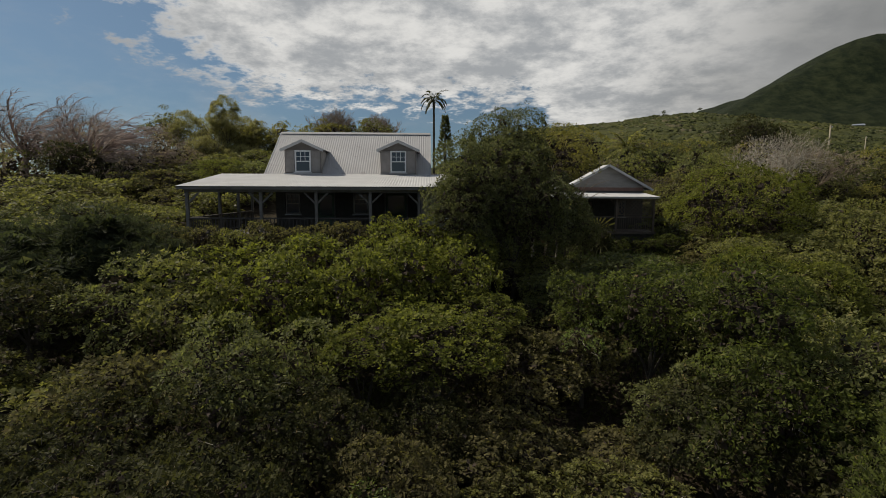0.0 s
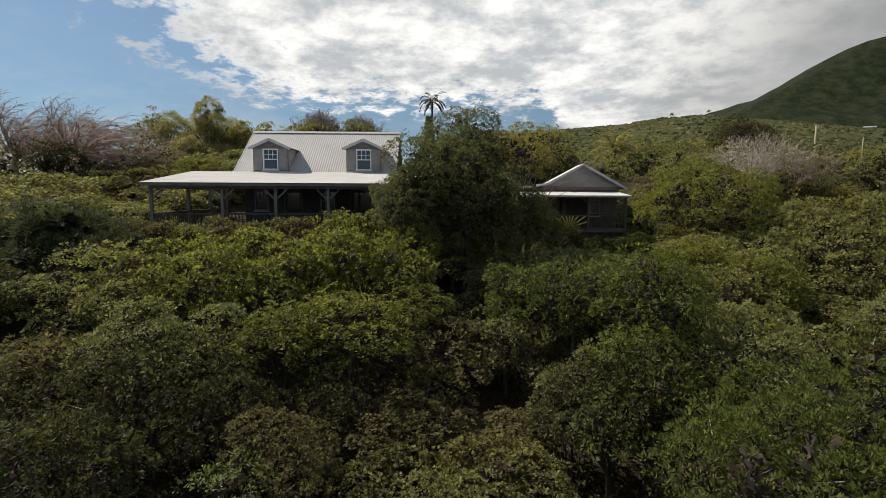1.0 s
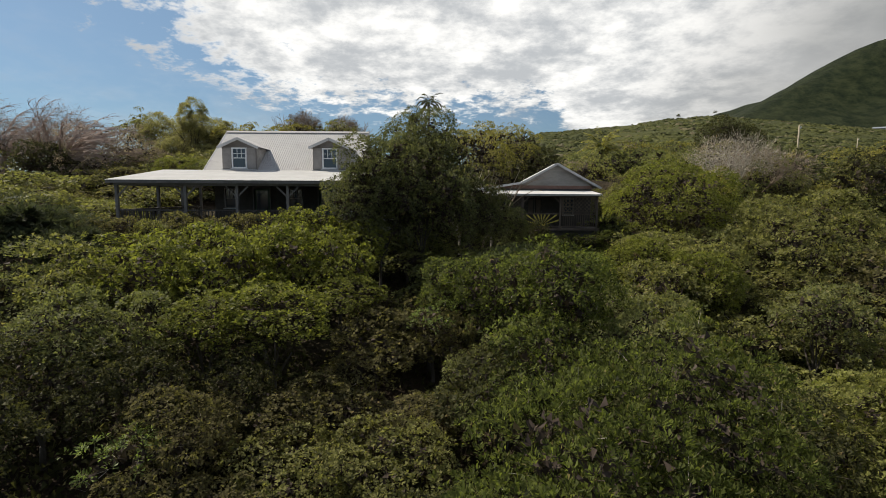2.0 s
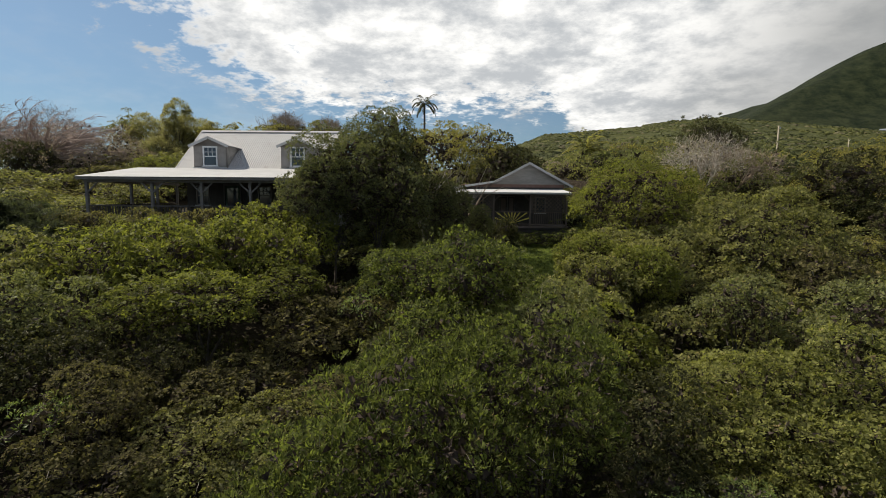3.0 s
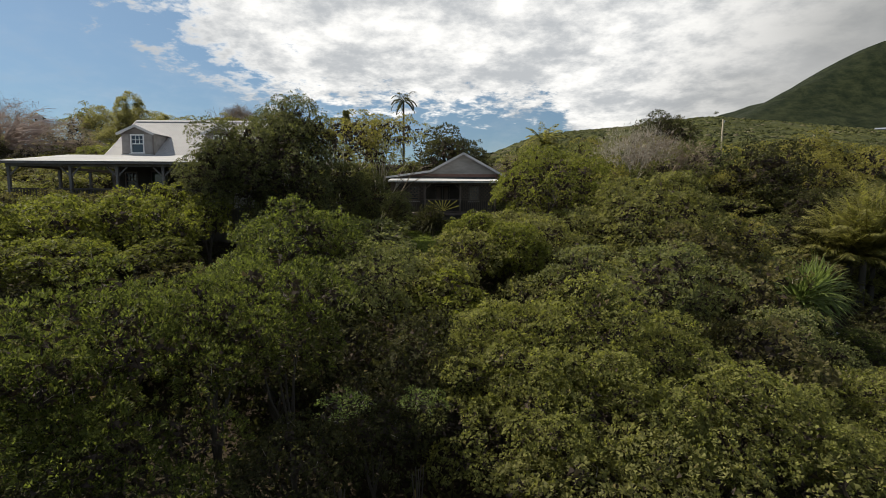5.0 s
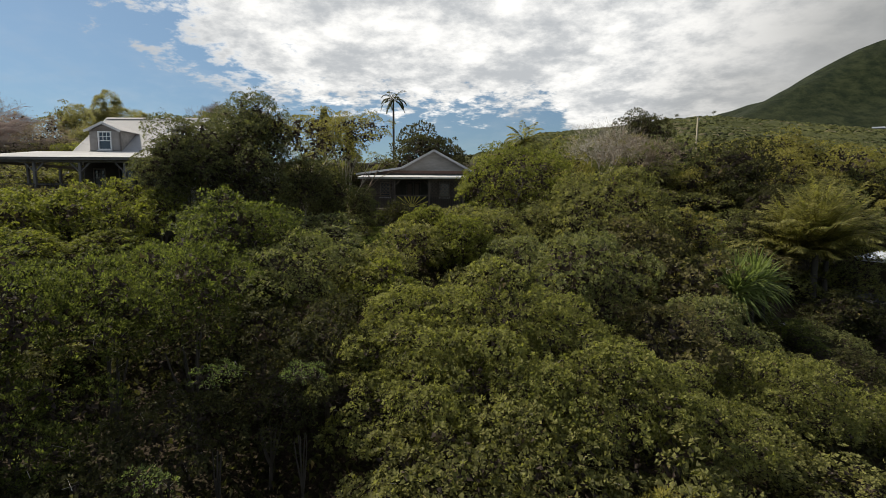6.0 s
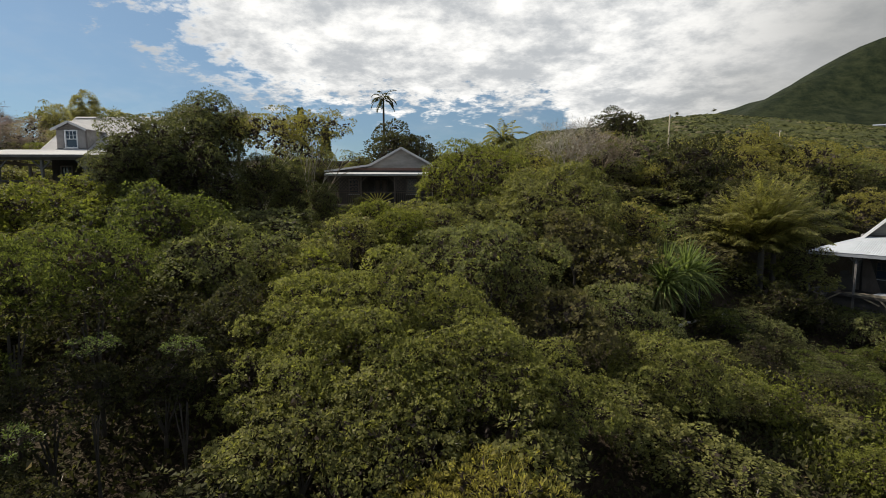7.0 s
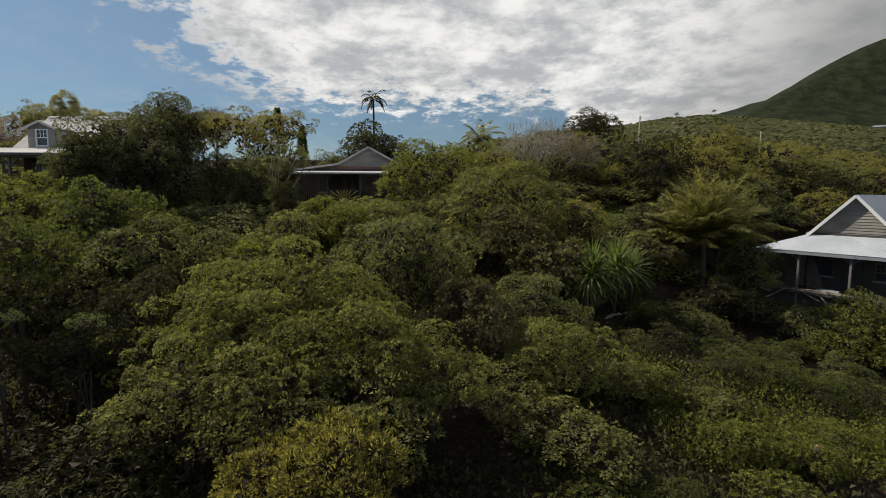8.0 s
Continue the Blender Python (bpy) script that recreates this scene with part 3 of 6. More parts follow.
# ---- houses ----
class House:
    """Collects parts built in world coordinates under one Empty."""

    def __init__(self, name, base, label, turn=0.0, category="house"):
        self.base = Vector(base)
        self.turn = turn
        self.m = pose(*base, 0, 0, turn)
        self.ob = thing(name, self.m, label, category)

    def add(self, name, bm, mat, parent=None, label=""):
        bm.transform(Matrix.Translation(-self.base) if not self.turn else Matrix.Identity(4))
        return part(name, bm, mat, parent or self.ob, label)


def wall_with_holes(x0, x1, z0, z1, y0, y1, holes):
    """A wall in the x-z plane, y0 to y1 thick, with openings (x0, x1, z0, z1)."""
    bm = bmesh.new()
    xs = sorted({x0, x1, *[v for h in holes for v in h[:2]]})
    zs = sorted({z0, z1, *[v for h in holes for v in h[2:]]})
    for xa, xb in zip(xs, xs[1:]):
        for za, zb in zip(zs, zs[1:]):
            if not any(h[0] <= xa and xb <= h[1] and h[2] <= za and zb <= h[3] for h in holes):
                box(bm, xa, xb, y0, y1, za, zb)
    bmesh.ops.remove_doubles(bm, verts=bm.verts, dist=1e-4)
    return bm


def sash_window(h, x0, x1, z0, z1, y, parent=None, bars=3, name="window", paint=WHITE):
    """A double-hung window; glazing bars in the upper sash."""
    fr = bmesh.new()
    w = 0.075
    box(fr, x0, x0 + w, y - 0.05, y + 0.05, z0, z1)
    box(fr, x1 - w, x1, y - 0.05, y + 0.05, z0, z1)
    box(fr, x0 + w, x1 - w, y - 0.05, y + 0.05, z1 - w, z1)
    box(fr, x0 + w, x1 - w, y - 0.05, y + 0.05, z0, z0 + w)
    zm = (z0 + z1) / 2
    win = h.add(name, fr, paint, parent) if parent is None else h.add("window_frame", fr, paint, parent, "white painted sash window frame")
    holder = win if parent is None else parent
    h.add("meeting_rail", a_box(x0 + w, x1 - w, y - 0.03, y + 0.03, zm - 0.025, zm + 0.025), paint, holder)
    for i in range(1, bars):
        x = x0 + w + (x1 - x0 - 2 * w) * i / bars
        h.add("glazing_bar", a_box(x - 0.012, x + 0.012, y - 0.02, y + 0.02, zm + 0.025, z1 - w), paint, holder)
    zb = (zm + z1 - w) / 2
    h.add("glazing_bar", a_box(x0 + w, x1 - w, y - 0.018, y + 0.022, zb - 0.012, zb + 0.012), paint, holder)
    for za, zc in ((z0 + w, zm - 0.025), (zm + 0.025, z1 - w)):
        h.add("pane", a_box(x0 + w, x1 - w, y + 0.025, y + 0.033, za, zc), GLASS, holder)
    h.add("sill", a_box(x0 - 0.06, x1 + 0.06, y - 0.11, y - 0.05, z0 - 0.05, z0), TRIM, holder)


def veranda_post(h, x, y, z0, z1, mat, arms=(-1, 1), along=(1, 0), w=0.13, reach=0.48):
    """A squared post with curved knee braces."""
    post = h.add("post", a_box(x - w / 2, x + w / 2, y - w / 2, y + w / 2, z0, z1), mat)
    for s in arms:
        a = (x + along[0] * s * w * 0.45, y + along[1] * s * w * 0.45, z1 - reach)
        b = (x + along[0] * s * (reach + 0.05), y + along[1] * s * (reach + 0.05), z1 - 0.02)
        h.add("brace", a_beam(a, b, 0.06, 0.075), mat, post)
    return post


def railing(h, p, q, z0, z1, mat, step=0.14):
    """Top and bottom rails with balusters between two posts."""
    p, q = Vector(p), Vector(q)
    rail = h.add("railing", beam(a_beam((*p, z1), (*q, z1), 0.10, 0.07), (*p, z0 + 0.12), (*q, z0 + 0.12), 0.06, 0.06), mat)
    n = int((q - p).length / step)
    for i in range(1, n):
        c = p + (q - p) * i / n
        h.add("baluster", a_box(c.x - 0.02, c.x + 0.02, c.y - 0.02, c.y + 0.02, z0 + 0.14, z1 - 0.03), mat, rail)


def lattice(h, x0, x1, y, z0, z1, mat, step=0.2, name="lattice"):
    """Crossing diagonal laths in a frame."""
    fr = bmesh.new()
    w = 0.05
    box(fr, x0, x0 + w, y - 0.03, y + 0.03, z0, z1)
    box(fr, x1 - w, x1, y - 0.03, y + 0.03, z0, z1)
    box(fr, x0 + w, x1 - w, y - 0.03, y + 0.03, z1 - w, z1)
    box(fr, x0 + w, x1 - w, y - 0.03, y + 0.03, z0, z0 + w)
    panel = h.add(name, fr, mat)
    hh, ww = z1 - z0, x1 - x0
    for k, dy in ((1, -0.010), (-1, 0.010)):
        c = -hh
        while c < ww:
            a, b = max(c, 0), min(c + hh, ww)
            if b - a > 0.05:
                za, zb = (z0 + (a - c), z0 + (b - c)) if k > 0 else (z1 - (a - c), z1 - (b - c))
                h.add("lath", a_beam((x0 + a, y + dy, za), (x0 + b, y + dy, zb), 0.045, 0.014, (0, 1, 0)), mat, panel)
            c += step * 1.414


def boards(x0, x1, z0, z1, y, n, seed=1, top=None):
    """Overlapping horizontal siding boards; top(z) gives the half width and middle where a gable narrows."""
    out = []
    rng = random.Random(seed)
    hgt = (z1 - z0) / n
    for i in range(n):
        za, zb = z0 + i * hgt, z0 + (i + 1) * hgt + 0.012
        if top:
            a0, b0 = top(za)
            a1, b1 = top(min(zb, z1 - 0.02))
        else:
            a0 = a1 = x0
            b0 = b1 = x1
        if b0 - a0 < 0.12:
            break
        bm = bmesh.new()
        t = 0.042 + rng.uniform(0, 0.01)
        co = [(a0, y - t, za), (b0, y - t, za), (b1, y - 0.008, zb), (a1, y - 0.008, zb), (a0, y + 0.02, za), (b0, y + 0.02, za), (b1, y + 0.02, zb), (a1, y + 0.02, zb)]
        v = [bm.verts.new(c) for c in co]
        for f in ((0, 1, 2, 3), (7, 6, 5, 4), (0, 4, 5, 1), (2, 6, 7, 3), (1, 5, 6, 2), (0, 3, 7, 4)):
            bm.faces.new([v[j] for j in f])
        out.append(bm)
    return out


def roof_sheet(h, name, x0, x1, y0, z0, y1, z1, mat, parent=None, label="", pitch=0.13):
    bm = corrugated(x1 - x0, y1 - y0, z1 - z0, pitch)
    bm.transform(Matrix.Translation((x0, y0, z0)))
    return h.add(name, bm, mat, parent, label)


def main_house():
    h = House("main_house", (4.0, 30.0, 0.3), "grey wooden house with two dormers and pale corrugated roof")
    dk = 1.75
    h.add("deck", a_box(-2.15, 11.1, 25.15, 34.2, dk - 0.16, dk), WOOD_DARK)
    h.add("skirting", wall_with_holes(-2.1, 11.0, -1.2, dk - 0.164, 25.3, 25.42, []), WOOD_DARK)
    # walls of the lower floor; the front one is darkened for the veranda's shade
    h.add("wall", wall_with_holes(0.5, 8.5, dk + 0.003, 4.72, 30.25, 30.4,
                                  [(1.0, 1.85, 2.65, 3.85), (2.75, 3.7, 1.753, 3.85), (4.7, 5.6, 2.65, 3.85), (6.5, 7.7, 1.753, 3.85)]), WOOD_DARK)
    h.add("wall", a_box(0.5, 0.64, 30.403, 36.6, dk + 0.003, 4.72), SIDING)
    h.add("wall", a_box(0.643, 8.9, 36.46, 36.6, dk + 0.003, 4.72), SIDING)
    h.add("wall", a_box(8.76, 8.9, 30.403, 36.457, dk + 0.003, 4.72), SIDING)
    sash_window(h, 1.03, 1.82, 2.68, 3.82, 30.30, paint=SHUTTER)
    sash_window(h, 4.73, 5.57, 2.68, 3.82, 30.30, paint=SHUTTER)
    for x0, x1 in ((2.78, 3.67), (6.53, 7.67)):
        door = h.add("door", a_box(x0, x1, 30.29, 30.34, dk + 0.01, 3.82), GREEN_PAINT)
        h.add("door_frame", wall_with_holes(x0 - 0.08, x1 + 0.08, dk + 0.006, 3.92, 30.20, 30.247, [(x0, x1, dk + 0.006, 3.82)]), WOOD_GREY, door)
        h.add("pane", a_box(x0 + 0.12, x1 - 0.12, 30.275, 30.288, 2.6, 3.7), GLASS, door)
    # closed room at the end of the veranda
    room = h.add("end_room_wall", wall_with_holes(8.5, 11.0, dk + 0.003, 4.2, 25.6, 25.72, [(9.12, 9.92, 2.62, 3.52), (10.1, 10.8, 2.62, 3.52)]), SIDING, None, "grey vertical boarding")
    h.add("end_room_wall", a_box(8.5, 8.62, 25.723, 30.247, dk + 0.003, 4.25), SIDING)
    h.add("end_room_wall", a_box(10.88, 11.0, 25.723, 36.5, dk + 0.003, 4.25), SIDING)
    for i in range(14):
        x = 8.56 + i * 0.18
        if not (9.05 < x < 9.98 or 10.05 < x < 10.88):
            h.add("batten", a_box(x - 0.02, x + 0.02, 25.575, 25.598, dk + 0.003, 4.1), SIDING, room)
    sash_window(h, 9.14, 9.9, 2.64, 3.5, 25.62)
    sash_window(h, 10.12, 10.78, 2.64, 3.5, 25.62)
    # veranda frame
    for x, arms in ((-2.0, (1,)), (1.28, (-1, 1)), (3.76, (-1, 1)), (6.2, (-1, 1)), (8.42, (-1,))):
        veranda_post(h, x, 25.35, dk, 3.88, WOOD_GREY, arms)
    for y in (28.9, 31.5, 33.8):
        veranda_post(h, -2.0, y, dk, 3.9, WOOD_GREY, ())
    h.add("beam", a_box(-2.08, 11.0, 25.26, 25.42, 3.883, 4.06), WOOD_GREY)
    h.add("beam", a_box(-2.08, -1.92, 25.423, 34.0, 3.883, 4.04), WOOD_GREY)
    for x0, x1 in ((-2.0, 1.28), (1.28, 3.76), (3.76, 6.2), (6.2, 8.42)):
        railing(h, (x0 + 0.07, 25.35), (x1 - 0.07, 25.35), dk, 2.70, WOOD_DARK, 0.16)
    for y0, y1 in ((25.35, 28.9), (28.9, 31.5), (31.5, 33.8)):
        railing(h, (-2.0, y0 + 0.07), (-2.0, y1 - 0.07), dk, 2.70, WOOD_DARK, 0.2)
    for i in range(16):
        x = -1.9 + i * 0.85
        h.add("rafter", a_beam((x, 25.1, 4.03), (x, 30.2, 4.74), 0.05, 0.1), WOOD_GREY)
    # roofs
    roof_sheet(h, "veranda_roof", -2.3, 11.4, 24.95, 4.15, 30.14, 4.87, ROOF_VERANDA, None, "white corrugated veranda roof")
    roof_sheet(h, "veranda_roof", -2.3, 0.0, 34.6, 4.15, 30.14, 4.868, ROOF_VERANDA)
    h.add("fascia", a_box(-2.28, 11.38, 24.985, 25.01, 4.0, 4.125), WOOD_GREY)
    h.add("fascia", slab([(-2.30, 25.0, 4.13), (-2.30, 30.1, 4.84), (-2.30, 30.1, 4.72), (-2.30, 25.0, 4.01)], 0.025), WOOD_GREY)
    front = roof_sheet(h, "roof", 0.0, 9.02, 30.0, 4.80, 33.5, 7.43, ROOF, None, "pale grey corrugated metal roof")
    roof_sheet(h, "roof", 0.0, 9.02, 37.0, 4.80, 33.5, 7.43, ROOF)
    cap = bmesh.new()
    beam(cap, (0, 33.42, 7.43), (9.02, 33.42, 7.43), 0.2, 0.025, (0, -0.6, 0.8))
    beam(cap, (0, 33.58, 7.43), (9.02, 33.58, 7.43), 0.2, 0.025, (0, 0.6, 0.8))
    h.add("ridge_cap", cap, ROOF, front)
    for x in (-0.02, 9.03):
        bb = bmesh.new()
        beam(bb, (x, 30.0, 4.74), (x, 33.5, 7.37), 0.03, 0.14, (0, -0.6, 0.8))
        beam(bb, (x, 37.0, 4.74), (x, 33.5, 7.37), 0.03, 0.14, (0, 0.6, 0.8))
        h.add("barge_board", bb, TRIM)
    for x in (0.35, 8.66):
        g = bmesh.new()
        a = [g.verts.new((x + dx, y, z)) for dx in (-0.05, 0.05) for y, z in ((30.3, 4.725), (36.7, 4.725), (33.5, 7.15))]
        g.faces.new(a[:3]); g.faces.new(a[3:])
        for i in range(3):
            j = (i + 1) % 3
            g.faces.new((a[i], a[j], a[3 + j], a[3 + i]))
        bmesh.ops.recalc_face_normals(g, faces=g.faces)
        h.add("gable", g, SIDING)
    # dormers
    slope = (7.43 - 4.80) / 3.5
    for c in (2.08, 7.24):
        y = 30.03
        w, ze, zt = 0.97, 6.16, 6.60
        g = wall_with_holes(c - w, c + w, 4.86, ze, y, y + 0.1, [(c - 0.44, c + 0.44, 4.95, 6.14)])
        a = [g.verts.new((c + dx, y + dy, z)) for dy in (0, 0.1) for dx, z in ((-w, ze), (w, ze), (0, zt))]
        g.faces.new((a[0], a[1], a[2])); g.faces.new((a[5], a[4], a[3]))
        g.faces.new((a[0], a[2], a[5], a[3])); g.faces.new((a[1], a[4], a[5], a[2]))
        d = h.add("dormer", g, DORMER, None, "grey boarded dormer with white sash window and shutters")
        back = y + (ze - 4.84) / slope
        for s in (-1, 1):
            ck = bmesh.new()
            x0, x1 = sorted((c + s * w, c + s * (w - 0.08)))
            tri = [(y + 0.103, 4.9), (y + 0.103, ze), (back, ze)]
            v = [ck.verts.new((x, yy, zz)) for x in (x0, x1) for yy, zz in tri]
            ck.faces.new(v[:3]); ck.faces.new(v[3:])
            for i in range(3):
                j = (i + 1) % 3
                ck.faces.new((v[i], v[j], v[3 + j], v[3 + i]))
            bmesh.ops.recalc_face_normals(ck, faces=ck.faces)
            h.add("cheek", ck, SIDING, d)
            # roof plane of the dormer, cut along the valley
            e, yt = 1.16, y - 0.22
            zl = zt + 0.10 - (zt - ze) / w * e
            yb_r, yb_l = 30.0 + (zt + 0.10 - 4.80) / slope, 30.0 + (zl - 4.80) / slope
            h.add("dormer_roof", slab([(c, yt, zt + 0.10), (c + s * e, yt, zl), (c + s * e, yb_l, zl), (c, yb_r, zt + 0.10)], 0.035), ROOF, d)
            h.add("barge_board", a_beam((c + s * 0.01, yt - 0.015, zt + 0.02), (c + s * e, yt - 0.015, zl - 0.07), 0.028, 0.15, (0, 0, 1)), TRIM, d)
            x0, x1 = sorted((c + s * 0.46, c + s * 0.93))
            sh = bmesh.new()
            box(sh, x0, x1, y - 0.035, y - 0.003, 4.95, 6.12)
            box(sh, x0 + 0.06, x1 - 0.06, y - 0.045, y - 0.036, 5.0, 5.5)
            box(sh, x0 + 0.06, x1 - 0.06, y - 0.045, y - 0.036, 5.6, 6.07)
            h.add("shutter", sh, SHUTTER, d)
        sash_window(h, c - 0.43, c + 0.43, 4.96, 6.13, y + 0.01, d)
        h.add("apron", a_box(c - 1.02, c + 0.98, y - 0.09, y - 0.004, 4.86, 4.90), TRIM, d)


def sunburst(h, c, y, z0, z1, half, base_mat):
    """Rail panel with a half sun and rays."""
    panel = h.add("sunburst_panel", a_box(c - half, c + half, y - 0.012, y + 0.012, z0, z0 + 0.06), base_mat, None, "yellow sunburst railing panel")
    disc = bmesh.new()
    n = 14
    f = [disc.verts.new((c + 0.24 * math.cos(math.pi * i / n), y - 0.02, z0 + 0.06 + 0.24 * math.sin(math.pi * i / n))) for i in range(n + 1)]
    b = [disc.verts.new((v.co.x, y + 0.02, v.co.z)) for v in f]
    disc.faces.new(f); disc.faces.new(b[::-1])
    for i in range(n):
        disc.faces.new((f[i], b[i], b[i + 1], f[i + 1]))
    disc.faces.new((f[0], f[-1], b[-1], b[0]))
    bmesh.ops.recalc_face_normals(disc, faces=disc.faces)
    h.add("sun_disc", disc, YELLOW, panel)
    for i in range(1, 10):
        a = math.pi * i / 10
        dx, dz = math.cos(a), math.sin(a)
        r = min((z1 - z0 - 0.06) / max(dz, 1e-3), half / max(abs(dx), 1e-3))
        ray = bmesh.new()
        px, pz = -dz, dx
        v = []
        for yy in (y - 0.015, y + 0.015):
            for rr, ww in ((0.25, 0.02), (r, 0.055)):
                for s in (-1, 1):
                    v.append(ray.verts.new((c + dx * rr + px * ww * s, yy, z0 + 0.06 + dz * rr + pz * ww * s)))
        for q in ((0, 1, 3, 2), (4, 6, 7, 5), (0, 2, 6, 4), (1, 5, 7, 3), (2, 3, 7, 6), (0, 4, 5, 1)):
            ray.faces.new([v[j] for j in q])
        h.add("ray", ray, YELLOW, panel)


def cottage():
    h = House("garden_cottage", (21.5, 39.0, -0.2), "small grey wooden cottage with lattice veranda and low gabled roof")
    dk, yf = 1.12, 37.7
    h.add("deck", a_box(17.0, 25.3, yf - 0.1, 41.0, dk - 0.15, dk), WOOD_BROWN)
    lattice(h, 17.1, 21.1, yf - 0.02, -0.3, dk - 0.16, WOOD_DARK, 0.22, "skirt_lattice")
    lattice(h, 21.1, 25.2, yf - 0.02, -0.3, dk - 0.16, WOOD_DARK, 0.22, "skirt_lattice")
    # board added behind the lattice to keep the space under the deck dark
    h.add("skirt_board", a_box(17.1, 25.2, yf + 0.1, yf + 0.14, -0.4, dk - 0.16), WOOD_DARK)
    # front wall coloured dark for the veranda's shade, other walls plain siding
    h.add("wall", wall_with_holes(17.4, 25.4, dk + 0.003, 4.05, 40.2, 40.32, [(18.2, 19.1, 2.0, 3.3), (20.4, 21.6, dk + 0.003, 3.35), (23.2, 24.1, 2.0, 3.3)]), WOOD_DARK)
    sash_window(h, 18.22, 19.08, 2.02, 3.28, 40.24, paint=WOOD_GREY)
    sash_window(h, 23.22, 24.08, 2.02, 3.28, 40.24, paint=WOOD_GREY)
    for x0, x1 in ((20.42, 20.98), (21.02, 21.58)):
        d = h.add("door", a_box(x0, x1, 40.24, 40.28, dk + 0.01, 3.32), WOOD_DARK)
        h.add("panel", a_box(x0 + 0.1, x1 - 0.1, 40.225, 40.238, 2.1, 3.2), WOOD_BROWN, d)
    for x in (17.4, 25.28):
        h.add("wall", a_box(x, x + 0.12, 40.323, 46.0, dk + 0.003, 4.05), SIDING)
    h.add("wall", a_box(17.4, 25.4, 46.003, 46.1, dk + 0.003, 4.05), SIDING)
    for x, arms in ((17.05, (1,)), (19.66, (-1, 1)), (22.42, (-1, 1)), (25.12, (-1,))):
        veranda_post(h, x, yf, dk, 3.42, WOOD_BROWN, arms, reach=0.4)
    h.add("beam", a_box(16.95, 25.3, yf - 0.07, yf + 0.07, 3.423, 3.56), WOOD_BROWN)
    railing(h, (17.12, yf), (19.59, yf), dk, 2.17, WOOD_BROWN, 0.15)
    railing(h, (22.5, yf), (25.05, yf), dk, 2.17, WOOD_BROWN, 0.15)
    h.add("top_rail", a_box(19.73, 22.35, yf - 0.05, yf + 0.05, 2.135, 2.205), WOOD_BROWN)
    sunburst(h, 21.04, yf, dk + 0.12, 2.13, 1.29, WOOD_BROWN)
    lattice(h, 17.15, 19.56, yf, 2.3, 3.4, WOOD_BROWN, 0.2)
    lattice(h, 22.52, 25.02, yf, 2.3, 3.4, WOOD_BROWN, 0.2)
    # roofs
    roof_sheet(h, "veranda_roof", 16.8, 25.4, 37.3, 3.62, 40.7, 3.95, ROOF_VERANDA, None, "white corrugated veranda roof")
    h.add("fascia", a_box(16.82, 25.38, 37.33, 37.35, 3.50, 3.635), TRIM)
    h.add("flashing", a_box(17.3, 25.6, 40.65, 40.68, 3.93, 4.30), RUST, None, "rust-red boarding")
    ax, az = 22.75, 5.98
    for i, bm in enumerate(boards(0, 0, 4.3, az - 0.1, 40.67, 7, 3, lambda z: (ax - (az - z) / 0.54, ax + (az - z) / 0.54))):
        h.add("board", bm, SIDING)
    kx = 0.54
    lo = az - (ax - 20.0) * kx
    ends = {-1: (20.0, lo), 1: (26.25, az - (26.25 - ax) * kx)}
    for s, (ex, ez) in ends.items():
        h.add("roof", slab([(ax, 40.35, az + 0.06), (ex, 40.35, ez + 0.06), (ex, 41.9, ez + 0.06), (ax, 41.9, az + 0.06)], 0.04), ROOF_VERANDA, None, "grey sheet roof")
        h.add("barge_board", a_beam((ax, 40.32, az), (ex, 40.32, ez), 0.03, 0.17, (0, 0, 1)), TRIM)
    h.add("gable_back", slab([(ax, 41.82, az - 0.02), (20.0, 41.82, lo - 0.02), (26.25, 41.82, ends[1][1] - 0.02)], 0.04), SIDING)
    h.add("rear_roof", a_box(20.02, 26.25, 41.91, 46.3, 4.06, 4.12), ROOF)
    h.add("side_roof", slab([(20.0, 40.35, lo + 0.05), (16.3, 39.6, 3.98), (16.3, 46.0, 3.98), (20.0, 46.0, lo + 0.05)], 0.04), ROOF_VERANDA)
    h.add("barge_board", a_beam((20.0, 40.31, lo), (16.3, 39.56, 3.93), 0.03, 0.16, (0, 0, 1)), TRIM)


